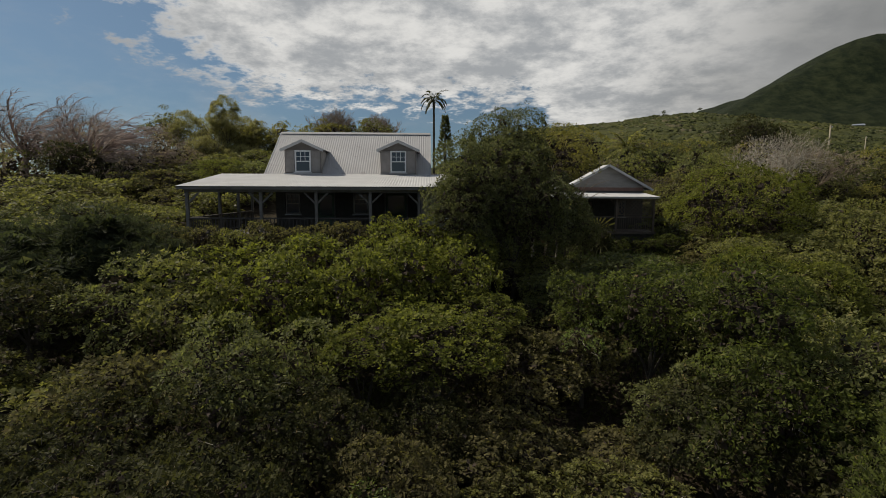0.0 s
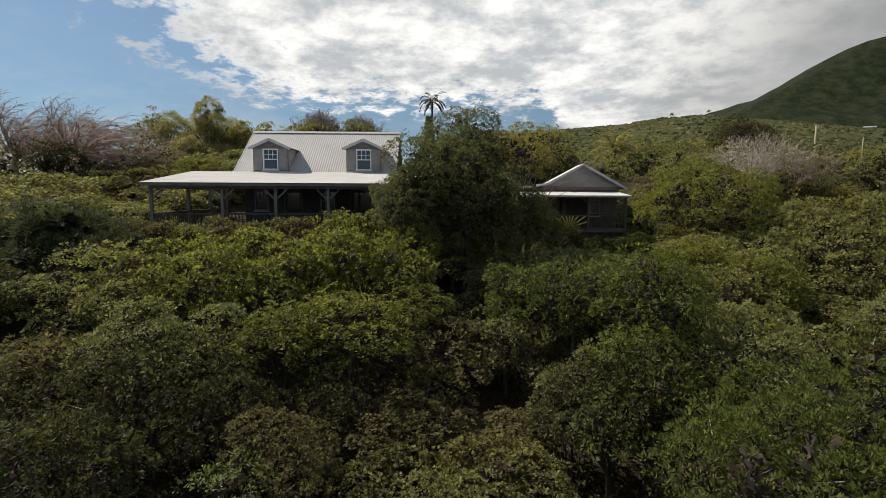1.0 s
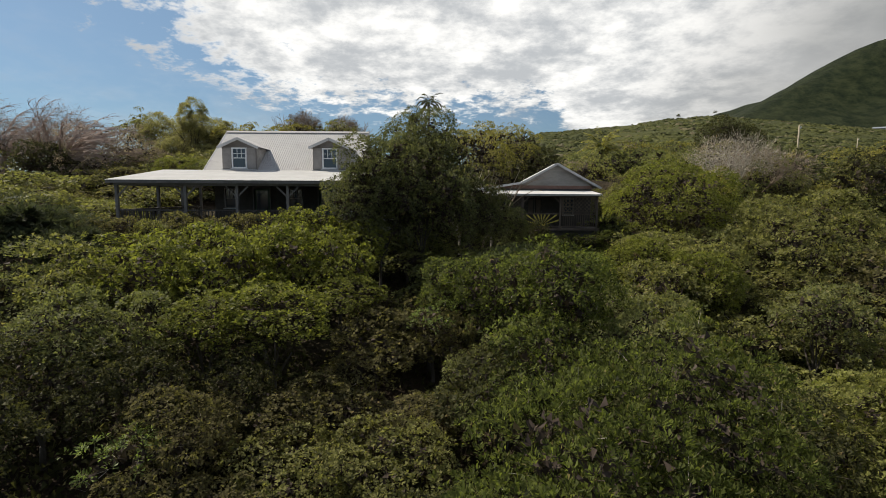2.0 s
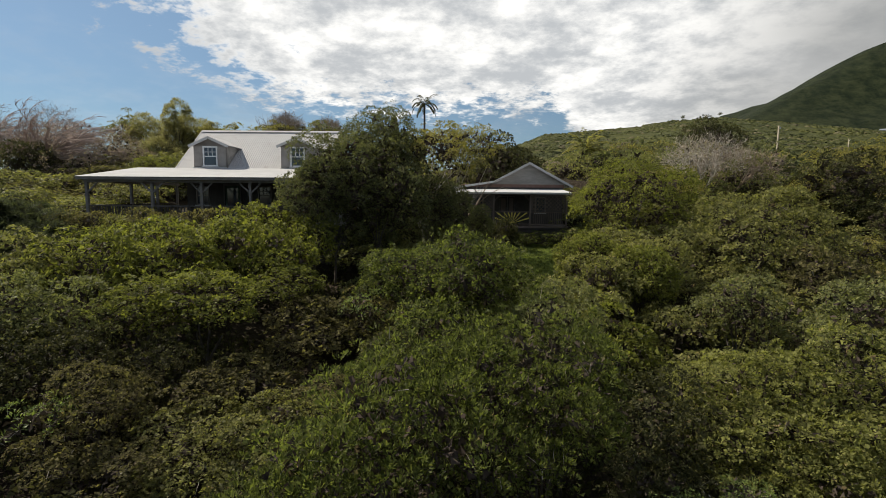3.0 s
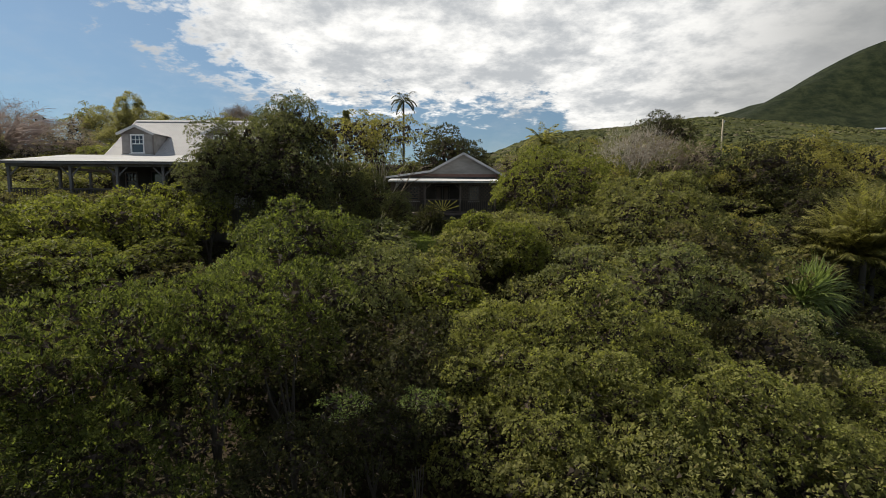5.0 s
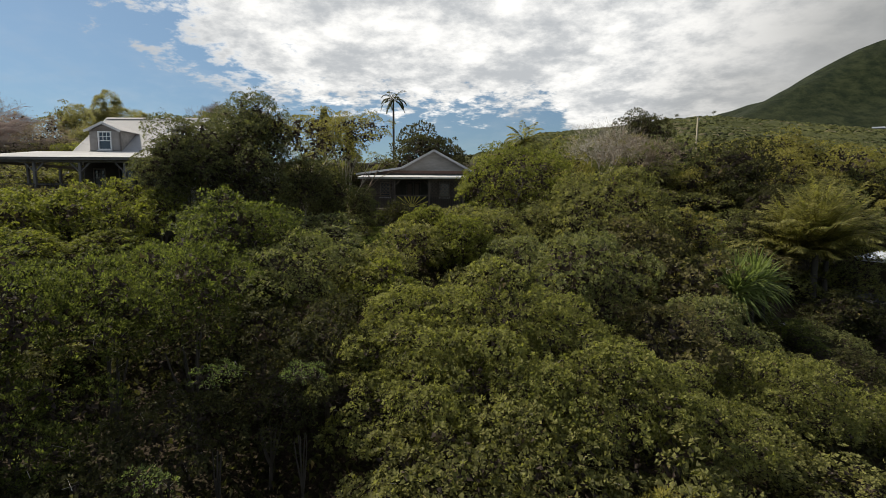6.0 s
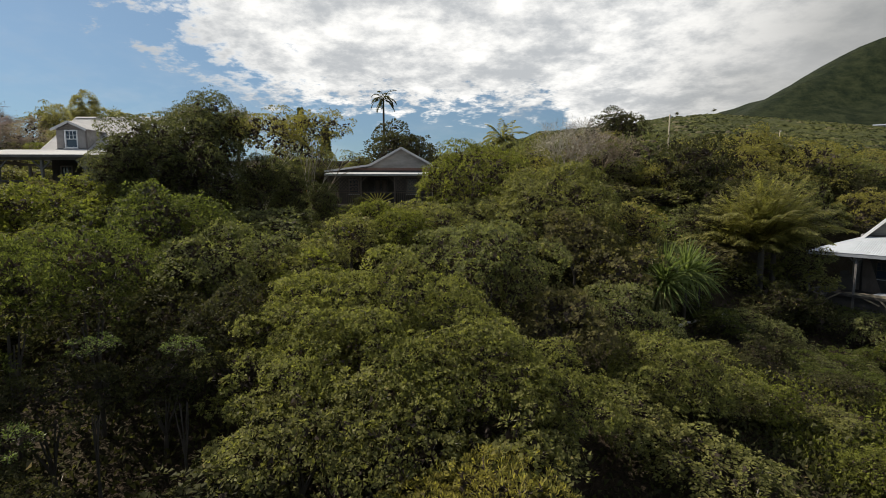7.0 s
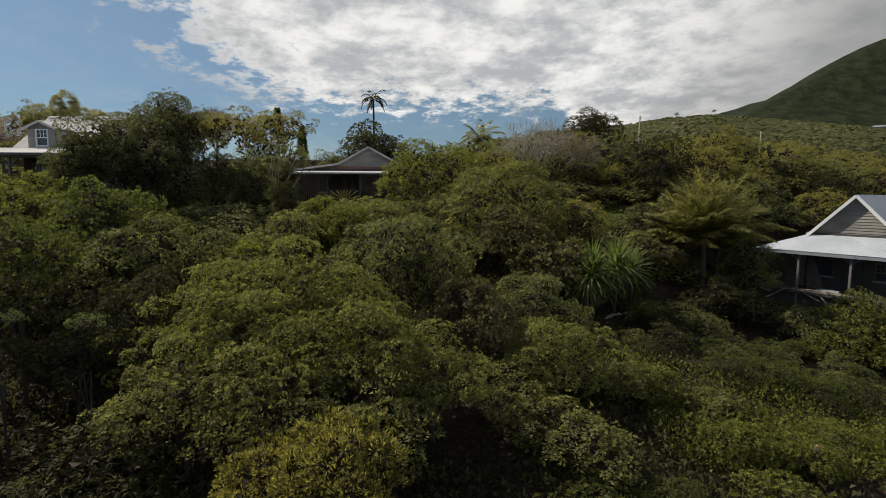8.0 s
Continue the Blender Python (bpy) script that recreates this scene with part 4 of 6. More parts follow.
def old_house():
    """Built along its own axes: x along the front, y into the house."""
    turn = math.degrees(math.atan2(-0.81, 0.587))
    h = House("old_house", (53.9, 32.2, 0.0), "weathered cottage with white metal veranda roof and broken railings", turn)
    ez, dk = -2.02, -4.92
    x0, x1, dep = -1.4, 9.4, 2.8
    gz = -0.93
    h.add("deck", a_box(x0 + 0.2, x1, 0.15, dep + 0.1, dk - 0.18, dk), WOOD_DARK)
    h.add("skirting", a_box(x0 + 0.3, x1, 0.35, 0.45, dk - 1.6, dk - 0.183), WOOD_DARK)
    # veranda shade is put into this wall's dark colour
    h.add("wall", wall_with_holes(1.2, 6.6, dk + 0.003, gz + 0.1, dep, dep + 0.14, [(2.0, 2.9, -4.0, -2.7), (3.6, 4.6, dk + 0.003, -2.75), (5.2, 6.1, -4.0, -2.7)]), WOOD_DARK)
    sash_window(h, 2.02, 2.88, -3.98, -2.72, dep + 0.04, paint=WOOD_DARK)
    sash_window(h, 5.22, 6.08, -3.98, -2.72, dep + 0.04, paint=WOOD_GREY)
    # strip of paler boards drawn as sunlight on the end of the wall
    for i in range(18):
        h.add("corner_board", a_box(0.72, 1.12, dep - 0.03, dep, dk + 0.02 + i * 0.15, dk + 0.155 + i * 0.15), BOARD_OLD)
    h.add("door", a_box(3.62, 4.58, dep + 0.05, dep + 0.09, dk + 0.01, -2.78), WOOD_DARK)
    for x in (0.98, 6.46):
        h.add("wall", a_box(x, x + 0.14, dep + 0.143, dep + 7.0, dk + 0.003, gz + 0.1), SIDING)
    h.add("wall", a_box(1.343, 6.457, dep + 6.86, dep + 7.0, dk + 0.003, gz + 0.1), SIDING)
    for x, arms in ((-1.14, (1,)), (1.53, (-1, 1)), (4.55, (-1, 1)), (7.5, (-1, 1))):
        veranda_post(h, x, 0.3, dk - 1.2, ez - 0.18, WOOD_GREY, arms)
    h.add("beam", a_box(x0 + 0.1, x1, 0.22, 0.38, ez - 0.177, ez - 0.04), WOOD_GREY)
    roof_sheet(h, "veranda_roof", 1.25, x1, 0, ez, dep + 0.1, gz, ROOF_WHITE, None, "white corrugated metal veranda roof")
    hip = bmesh.new()
    v = [hip.verts.new(c) for c in ((x0, 0, ez), (1.25, 0, ez), (1.25, dep + 0.1, gz), (1.25, dep + 6, gz), (x0, dep + 6, ez))]
    hip.faces.new(v[:3]); hip.faces.new((v[0], v[2], v[3], v[4]))
    r = bmesh.ops.extrude_face_region(hip, geom=hip.faces[:])
    bmesh.ops.translate(hip, verts=[e for e in r["geom"] if isinstance(e, bmesh.types.BMVert)], vec=(0, 0, -0.02))
    bmesh.ops.recalc_face_normals(hip, faces=hip.faces)
    h.add("veranda_roof", hip, ROOF_WHITE)
    h.add("fascia", a_box(x0 + 0.02, x1, 0.02, 0.05, ez - 0.26, ez - 0.028), FASCIA_BLUE, None, "blue-grey painted fascia")
    h.add("fascia", a_box(x0 + 0.02, x0 + 0.05, 0.053, dep + 6, ez - 0.26, ez - 0.028), FASCIA_BLUE)
    ax, az = 3.9, 1.94
    k = (az - gz) / 2.62
    for bm in boards(0, 0, gz - 0.02, az - 0.2, dep + 0.16, 13, 9, lambda z: (ax - (az - 0.1 - z) / k, ax + (az - 0.1 - z) / k)):
        h.add("board", bm, BOARD_OLD)
    for s in (-1, 1):
        ex, ey = ax + s * 2.75, az - 2.75 * k
        L = math.hypot(2.75, 2.75 * k)
        sh = corrugated(7.2, L, 0.0)
        sh.transform(Matrix.Translation((ax, dep - 0.25, az + 0.05)) @ Matrix.Rotation(s * math.atan(k), 4, "Y")
                     @ Matrix(((0, s, 0, 0), (1, 0, 0, 0), (0, 0, 1, 0), (0, 0, 0, 1))))
        bmesh.ops.recalc_face_normals(sh, faces=sh.faces)
        h.add("roof", sh, ROOF_WHITE, None, "white corrugated metal roof")
        h.add("barge_board", a_beam((ax, dep - 0.27, az - 0.03), (ex, dep - 0.27, ey - 0.03), 0.03, 0.2, (0, 0, 1)), WHITE)
    # broken rail, a leaning panel and a lit patch of deck boards on the veranda
    rail = h.add("railing", a_beam((1.6, 0.25, dk + 0.05), (4.4, 0.25, dk + 0.12), 0.06, 0.16), WOOD_PALE, None, "loose sagging railing")
    h.add("baluster", a_beam((2.0, 0.2, dk - 0.1), (3.0, 0.2, dk - 0.55), 0.04, 0.09), WOOD_PALE, rail)
    h.add("baluster", a_beam((2.9, 0.2, dk - 0.05), (3.4, 0.2, dk - 0.6), 0.04, 0.09), WOOD_PALE, rail)
    fan = h.add("broken_rail", a_beam((-1.0, 0.1, dk - 1.3), (0.9, 0.1, dk + 0.1), 0.05, 0.1), WOOD_PALE, None, "broken fan-shaped rail")
    for a in (20, 55, 90, 125):
        h.add("spoke", a_beam((0.0, 0.05, dk - 0.3), (0.75 * math.cos(radians(a + 60)), 0.05, dk - 0.3 + 0.75 * math.sin(radians(a + 40))), 0.03, 0.07), WOOD_GREY, fan)
    h.add("plywood_panel", slab([(1.3, dep - 0.1, -2.5), (1.65, dep - 0.1, -2.5), (2.6, dep - 0.6, dk + 0.02), (1.5, dep - 0.6, dk + 0.02)], 0.03), WOOD_BROWN, None, "leaning brown plywood sheet")
    h.add("fallen_panel", slab([(0.3, 1.7, -3.5), (0.8, 1.7, -3.4), (1.4, 1.2, dk + 0.08), (0.4, 1.2, dk + 0.08)], 0.03), WOOD_DARK, None, "dark tilted panel")
    # pale boards laid on as the sunlit patch of the deck
    for i in range(4):
        h.add("loose_board", a_box(0.9 + i * 0.08, 2.7 + i * 0.1, 0.5 + i * 0.22, 0.7 + i * 0.22, dk + 0.004, dk + 0.034), WOOD_PALE)
    h.add("tarpaulin", slab([(2.5, 0.5, dk + 0.12), (3.9, 0.5, dk + 0.1), (3.8, 1.3, dk + 0.2), (2.7, 1.3, dk + 0.22)], 0.04), FASCIA_BLUE, None, "folded blue-grey sheet")


main_house()
cottage()
old_house()


# ---- plants ----
KINDS = {}


def kind(key, mat, leaf_args, variants, label, category, bark=BARK, height=2.8, name="shrub"):
    """Builds the meshes of one kind of plant, of the given height, base at the origin."""
    made = []
    for i in range(variants):
        args = dict(leaf_args)
        me = (tuft_mesh if "gap" in args else crown_mesh)(name + "_crown", 17 * (i + 1) + sum(map(ord, key)), mat, **args)
        rz = args["rz"]
        me.transform(Matrix.Translation((0, 0, -rz)))
        tr = mesh_object(name + "_trunk", limbs_bm(i + len(key), height * 0.74, args["rx"] / height * 0.9, forks=0 if name == 'shrub' or key.startswith('hill') else 1), bark)
        made.append((me, tr))
    KINDS[key] = (made, label, category, height, name)


count_of = {}


def plant(key, x, y, top, width=1.0, tall=1.0, label="", group="", turn=None):
    """A plant on the ground at (x, y) whose crown reaches the height top."""
    made, lab, cat, height, name = KINDS[key]
    i = count_of.get(key, 0)
    count_of[key] = i + 1
    me, tr = made[i % len(made)]
    z = float(ground_z(x, y)) - 0.1
    if name == "shrub" and tall == 1.0:
        # crowns keep clear of the ground
        tall = min(max((top - z) / (2.9 * width), 0.7), 1.05)
    ob = new(name)
    ob.matrix_world = pose(x, y, z, 0, 0, (i * 137.5) % 360 if turn is None else turn)
    tagged(ob, label or lab, cat, group)
    part("crown", me, None, ob).matrix_basis = Matrix.Translation((0, 0, top - z)) @ Matrix.Diagonal((width, width, width * tall, 1))
    part("trunk", tr, None, ob).matrix_basis = Matrix.Diagonal((width, width, (top - z) / height, 1))
    return ob


def detail(key, x, y):
    """Shrubs deeper in the slope carry larger, simpler leaves."""
    y = y + 0.33 * (min(max(x, 9), 29) - 9) - 2.5
    return key if key not in ("olive", "green", "grey", "deep", "lime", "thicket") or y < 10 else key + ("_mid" if y < 16.5 else "_far")


SHRUBS = (("olive", LEAF_OLIVE, 0.55, "rounded olive-green shrub with small leathery leaves"),
          ("green", LEAF_GREEN, 0.45, "fresh green shrub with upright leafy shoots"),
          ("grey", LEAF_GREY, 0.6, "grey-green thicket shrub with glossy oval leaves"),
          ("lime", LEAF_LIME, 0.55, "sunlit yellow-green shrub with broad light leaves"),
          ("thicket", LEAF_DARK_SHADED, 0.5, "glossy thicket shrub with deep shade put into its dark leaves"),
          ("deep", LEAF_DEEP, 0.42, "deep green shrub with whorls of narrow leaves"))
for key, mat, slim, label in SHRUBS:
    kind(key, mat, dict(rx=1.7, rz=1.45, lumps=26, lump_r=0.46, gap=0.26, per=15, size=0.092, slim=slim * 1.4), 3, label, "shrub")
    kind(key + "_mid", mat, dict(rx=1.7, rz=1.45, lumps=25, lump_r=0.48, gap=0.31, per=14, size=0.118, slim=slim * 1.45), 3, label, "shrub")
    kind(key + "_far", mat, dict(rx=1.7, rz=1.45, lumps=23, lump_r=0.52, gap=0.38, per=12, size=0.145, slim=slim * 1.5), 3, label, "shrub")
kind("below", LEAF_OLIVE, dict(rx=1.7, rz=1.3, lumps=30, lump_r=0.5, gap=0.6, per=8, size=0.28, slim=0.7), 2, "olive-green shrub lower on the slope", "shrub")
kind("mound", LEAF_MOUND, dict(rx=2.5, rz=1.7, lumps=46, lump_r=0.50, gap=0.25, per=16, size=0.086, slim=0.8), 2,
     "broad olive-green mounded shrub with fine leaves", "shrub")
kind("upright", LEAF_DEEP, dict(rx=1.8, rz=1.7, lumps=30, lump_r=0.52, rough=0.5, flat=0.85, skirt=0.14, gap=0.27, per=17, size=0.098, slim=0.5, up=1.0, upward=True, low=-0.85), 3,
     "deep green bush with upright whorls of narrow leaves", "shrub", height=4.5)
kind("bank", LEAF_DEEP, dict(rx=1.7, rz=1.7, lumps=32, lump_r=0.5, rough=0.45, gap=0.34, per=15, size=0.125, slim=0.55, low=-0.8), 2,
     "dense deep green bush with broad leaves", "shrub", height=4.0)
kind("gold", LEAF_GOLD, dict(rx=1.5, rz=1.1, lumps=40, lump_r=0.36, gap=0.27, per=16, size=0.13, slim=0.34, upward=True), 1,
     "golden-yellow shrub with narrow leaves", "shrub")
kind("broadleaf", LEAF_GREEN, dict(rx=1.7, rz=1.7, lumps=32, lump_r=0.5, rough=0.45, gap=0.36, per=15, size=0.13, slim=0.62, low=-0.8), 2,
     "tall green bush with broad pale-edged leaves", "shrub", height=4.0)
kind("sapling", LEAF_FRESH, dict(rx=0.9, rz=0.6, lumps=14, lump_r=0.24, gap=0.32, per=12, size=0.12, slim=0.45, up=1.0, skirt=0.03), 2,
     "light green sapling with open sprays of leaves", "sapling")
kind("coffee", LEAF_DARK_SHADED, dict(rx=1.7, rz=1.5, lumps=44, lump_r=0.36, gap=0.36, per=9, size=0.27, slim=0.42, up=0.2, skirt=0.3, low=-0.8), 2,
     "dark bush with large drooping glossy leaves", "shrub")
kind("clipped", LEAF_LIME, dict(rx=1.6, rz=1.35, lumps=110, lump_r=0.26, gap=0.24, per=14, size=0.1, slim=0.7, rough=0.04, loose=0.05, skirt=0.5, flat=0.9), 2,
     "round clipped olive-green bush beside the lawn", "shrub")
kind("dome", LEAF_OLIVE, dict(rx=2.6, rz=2.4, lumps=90, lump_r=0.46, gap=0.28, per=14, size=0.1, slim=0.7, rough=0.16, flat=0.75), 2,
     "domed olive-green shrub with dense fine foliage", "shrub", height=4.5)
kind("dark_tree", LEAF_DARK, dict(rx=3.2, rz=3.3, lumps=58, lump_r=0.8, rough=0.36, gap=0.44, per=13, size=0.175, slim=0.55, low=-0.95, skirt=0.3, flat=0.75), 2,
     "dense dark green tree with glossy leaves", "tree", height=8.0, name="tree")
kind("dark_wood", LEAF_DARK_SHADED, dict(rx=3.2, rz=3.3, lumps=44, lump_r=0.85, rough=0.36, gap=0.62, per=12, size=0.25, slim=0.6, low=-0.95, skirt=0.2, flat=0.75), 2,
     "dense dark green tree with glossy leaves", "tree", height=8.0, name="tree")
kind("yellow_tree", LEAF_YELLOW, dict(rx=3.3, rz=2.4, lumps=75, lump_r=0.58, gap=0.42, per=12, size=0.16, slim=0.6), 3,
     "yellow-green spreading tree with light foliage", "tree", height=6.5, name="tree")
WOODS = dict(rx=3.0, rz=2.6, lumps=42, lump_r=0.6, gap=0.48, per=12, size=0.19, slim=0.62, low=-0.7)
kind("wood_tree", LEAF_OLIVE, WOODS, 3, "olive-green woodland tree on the slope", "tree", height=6.5, name="tree")
kind("wood_green", LEAF_GREEN, WOODS, 2, "green woodland tree on the slope", "tree", height=6.5, name="tree")
kind("wood_yellow", LEAF_YELLOW, WOODS, 2, "yellow-green woodland tree on the slope", "tree", height=6.5, name="tree")
kind("dry_tree", LEAF_DRY, dict(WOODS, rz=2.3, gap=0.55, size=0.16, per=11, twigs=300), 3,
     "dry brown-pink tree losing its leaves", "tree", BARK_PALE, height=6.0, name="tree")
HILL = dict(rx=3.0, rz=2.5, lumps=28, lump_r=0.72, gap=0.72, per=9, size=0.32, slim=0.65, low=-0.6)
kind("hill_olive", LEAF_OLIVE, HILL, 3, "olive-green tree high on the slope", "tree", height=6.5, name="tree")
kind("hill_green", LEAF_GREEN, HILL, 2, "green tree high on the slope", "tree", height=6.5, name="tree")
kind("hill_yellow", LEAF_YELLOW, HILL, 2, "yellow-green tree high on the slope", "tree", height=6.5, name="tree")
kind("hill_dark", LEAF_DARK, HILL, 2, "dark green tree high on the slope", "tree", height=6.5, name="tree")
kind("hill_dry", LEAF_DRY, dict(HILL, gap=0.85, size=0.26, twigs=150), 2, "dry brown tree high on the slope", "tree", BARK_PALE, height=6.5, name="tree")
kind("round_tree", LEAF_LIME, dict(rx=3.5, rz=2.7, lumps=76, lump_r=0.58, gap=0.36, per=14, size=0.14, slim=0.58, rough=0.14, low=-0.7), 1,
     "round yellow-green tree with dense bright leaves", "tree", height=6.0, name="tree")
kind("sparse_tree", LEAF_YELLOW, dict(rx=3.2, rz=2.3, lumps=60, lump_r=0.5, rough=0.34, gap=0.38, per=12, size=0.14, slim=0.6, low=-0.3, skirt=0.05, twigs=300), 2,
     "open half-bare tree with pale limbs and few yellow leaves", "tree", BARK_PALE, height=6.5, name="tree")
kind("bamboo", LEAF_BAMBOO, dict(rx=2.1, rz=3.5, lumps=70, lump_r=0.55, tips=7000, per=4, size=0.32, slim=0.11, filled=False, open_=0.2, low=-0.9, tri=True), 2,
     "feathery yellow-green bamboo clump", "bamboo", height=7.5, name="bamboo")
kind("feather", LEAF_FEATHER, dict(rx=1.6, rz=1.3, lumps=50, lump_r=0.4, tips=4200, per=5, size=0.22, slim=0.08, spread=0.6, tri=True), 2,
     "soft blue-green feathery shrub", "shrub")

# trees by the houses
plant("dark_tree", 12.75, 26.6, 7.45, 0.6, label="tall dark glossy tree beside the main house")
plant("dark_tree", 12.7, 24.6, 6.0, 0.78, label="large dark glossy tree beside the main house")
plant("dark_tree", 10.9, 23.1, 5.7, 0.62, label="lower dark glossy tree beside the main house")
plant("dark_tree", 10.1, 22.0, 4.5, 0.42, label="small dark glossy tree beside the main house")
plant("dark_tree", 15.2, 27.6, 4.1, 0.42, label="low dark glossy tree beside the main house")
plant("sparse_tree", 14.7, 29.8, 7.5, 0.95, label="half-leafy yellow tree with pale crooked limbs behind the main house")
plant("sparse_tree", 16.9, 33.0, 8.0, 0.8, label="thin half-bare tree between the houses")
plant("dark_tree", 16.4, 29.4, 3.6, 0.42, label="low dark bushy tree between the houses")
plant("dark_tree", 18.0, 31.6, 2.6, 0.34, label="low dark bushy tree between the houses")
plant("round_tree", 28.2, 33.0, 5.75, 1.08)
plant("dark_wood", 21.6, 51.0, 9.6, 1.15)
plant("dark_wood", 48.4, 41.0, 7.2, 1.0)
plant("dark_wood", 49.6, 64.0, 13.6, 0.95)
plant("dark_wood", -17.0, 40.0, 7.4, 0.6)
plant("yellow_tree", 60.0, 53.0, 9.2, 1.2)
plant("yellow_tree", 75.0, 60.0, 8.0, 1.3)
plant("yellow_tree", 85.0, 63.0, 7.4, 1.3)
plant("dome", 32.9, 27.0, 3.6, 1.4)
# tall shrubs on the near slope
FEATURES = []


def bushes(*rows):
    FEATURES.extend(rows)


# dark upright bush and the green one behind it
bushes(("upright", 15.4, 6.9, 1.15, 0.75), ("upright", 16.7, 7.9, 1.1, 0.7), ("upright", 14.3, 6.3, 0.35, 0.72), ("upright", 17.8, 9.0, 1.35, 0.72), ("upright", 16.4, 5.7, -0.4, 0.65),
       ("thicket", 13.4, 8.2, -0.9, 0.7), ("deep", 16.2, 12.3, 0.2, 0.8), ("deep", 17.4, 12.9, 0.3, 0.75), ("thicket", 15.1, 12.4, -0.3, 0.8), ("bank", 16.7, 14.2, 2.5, 0.85), ("bank", 15.4, 16.6, 1.9, 0.85), ("bank", 17.5, 15.8, 1.6, 0.7), ("green", 18.6, 13.0, 0.9, 0.8),
       ("bank", 14.0, 18.4, 1.5, 0.7), ("green", 19.2, 17.6, 0.35, 0.7), ("green", 14.6, 13.6, -0.4, 0.6), ("sapling", 13.3, 16.4, 0.1, 0.8))
# saplings in the hollow, among thicket coloured dark for its shade
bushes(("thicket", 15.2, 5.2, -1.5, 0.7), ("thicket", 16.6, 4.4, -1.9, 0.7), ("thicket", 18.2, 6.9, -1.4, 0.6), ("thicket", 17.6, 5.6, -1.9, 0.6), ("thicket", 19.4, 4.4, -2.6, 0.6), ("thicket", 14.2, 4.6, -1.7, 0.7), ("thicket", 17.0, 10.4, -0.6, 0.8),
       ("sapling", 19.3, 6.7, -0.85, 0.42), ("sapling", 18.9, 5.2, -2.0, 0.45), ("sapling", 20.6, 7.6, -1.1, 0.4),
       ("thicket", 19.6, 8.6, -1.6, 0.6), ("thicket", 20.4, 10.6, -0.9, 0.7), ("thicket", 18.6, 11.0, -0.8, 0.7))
# olive mounds
bushes(("mound", 24.6, 11.0, 0.0, 0.92), ("mound", 22.6, 10.9, -0.5, 0.72), ("mound", 26.6, 10.6, -0.7, 0.72), ("mound", 22.7, 8.8, -1.5, 0.66), ("mound", 24.9, 8.7, -1.2, 0.76),
       ("mound", 27.2, 8.9, -1.3, 0.76), ("mound", 29.2, 9.0, -2.0, 0.62), ("olive", 23.4, 6.8, -2.0, 0.85), ("olive", 25.3, 6.5, -2.1, 0.85), ("olive", 27.9, 6.9, -2.4, 0.85),
       ("gold", 27.3, 5.4, -2.75, 0.8), ("gold", 26.0, 5.1, -3.1, 0.6), ("mound", 33.3, 11.6, -2.45, 0.7), ("olive", 31.8, 10.2, -3.5, 0.75), ("olive", 34.9, 12.2, -3.7, 0.7), ("olive", 32.9, 8.4, -3.8, 0.8))
# broad-leaved bushes beyond the mounds
bushes(("broadleaf", 27.8, 13.6, 1.1, 0.8), ("broadleaf", 28.6, 15.0, 0.5, 0.85), ("broadleaf", 26.2, 17.4, 0.7, 0.8), ("grey", 30.4, 13.0, -1.0, 0.85), ("green", 33.0, 15.5, -1.5, 0.72),
       ("green", 34.2, 15.2, -2.3, 0.55), ("grey", 34.8, 20.6, -0.3, 1.1), ("grey", 33.2, 22.6, 1.0, 1.0), ("olive", 22.0, 20.0, 0.75, 0.8), ("olive", 24.6, 18.6, -0.6, 0.9),
       ("clipped", 22.7, 23.2, 1.5, 0.9), ("clipped", 24.2, 21.4, 1.15, 1.0), ("olive", 20.6, 17.4, -0.2, 0.8), ("olive", 28.8, 19.4, -0.5, 1.0), ("lime", 21.2, 16.4, -0.3, 0.9))
# the bright bank below the main house
bushes(("lime", 6.4, 17.6, 2.0, 1.05), ("lime", 8.4, 19.0, 2.1, 0.95), ("lime", 4.2, 16.9, 1.8, 0.95), ("olive", 1.9, 17.2, 1.7, 0.95), ("lime", 9.9, 18.9, 2.0, 0.75), ("lime", 8.9, 14.6, 0.95, 0.85, 0.75),
       ("lime", 7.2, 14.2, 0.85, 0.7, 0.75), ("green", 5.3, 13.8, 0.85, 0.8), ("green", 4.2, 13.0, 1.0, 0.7), ("green", -0.9, 17.6, 1.4, 0.9), ("thicket", -2.8, 17.0, 1.4, 0.9), ("lime", 10.6, 17.2, 0.7, 0.7, 0.6),
       ("grey", 11.6, 15.8, -0.4, 0.85), ("grey", 13.2, 17.0, -0.1, 0.8), ("grey", 2.0, 13.6, 0.5, 0.85))
bushes(("lime", 2.3, 21.0, 1.9, 0.95), ("lime", 4.8, 20.6, 2.1, 1.0), ("lime", 7.2, 21.0, 2.3, 0.9), ("lime", 8.6, 22.0, 2.9, 0.65), ("lime", 10.2, 21.6, 2.2, 0.8), ("lime", 0.2, 20.6, 1.6, 0.9),
       ("grey", 5.4, 23.4, 2.7, 0.6), ("grey", 3.8, 23.5, 2.6, 0.6), ("grey", 2.2, 23.4, 2.6, 0.65), ("olive", 0.8, 23.5, 2.5, 0.65), ("grey", -0.6, 23.4, 2.5, 0.65), ("grey", -2.0, 23.4, 2.5, 0.65),
       ("lime", 7.1, 23.5, 2.85, 0.55), ("feather", -3.8, 22.3, 3.3, 1.5), ("feather", -6.4, 21.2, 3.0, 1.4), ("feather", -1.9, 21.6, 2.4, 1.1), ("feather", -4.6, 19.8, 2.1, 1.2))
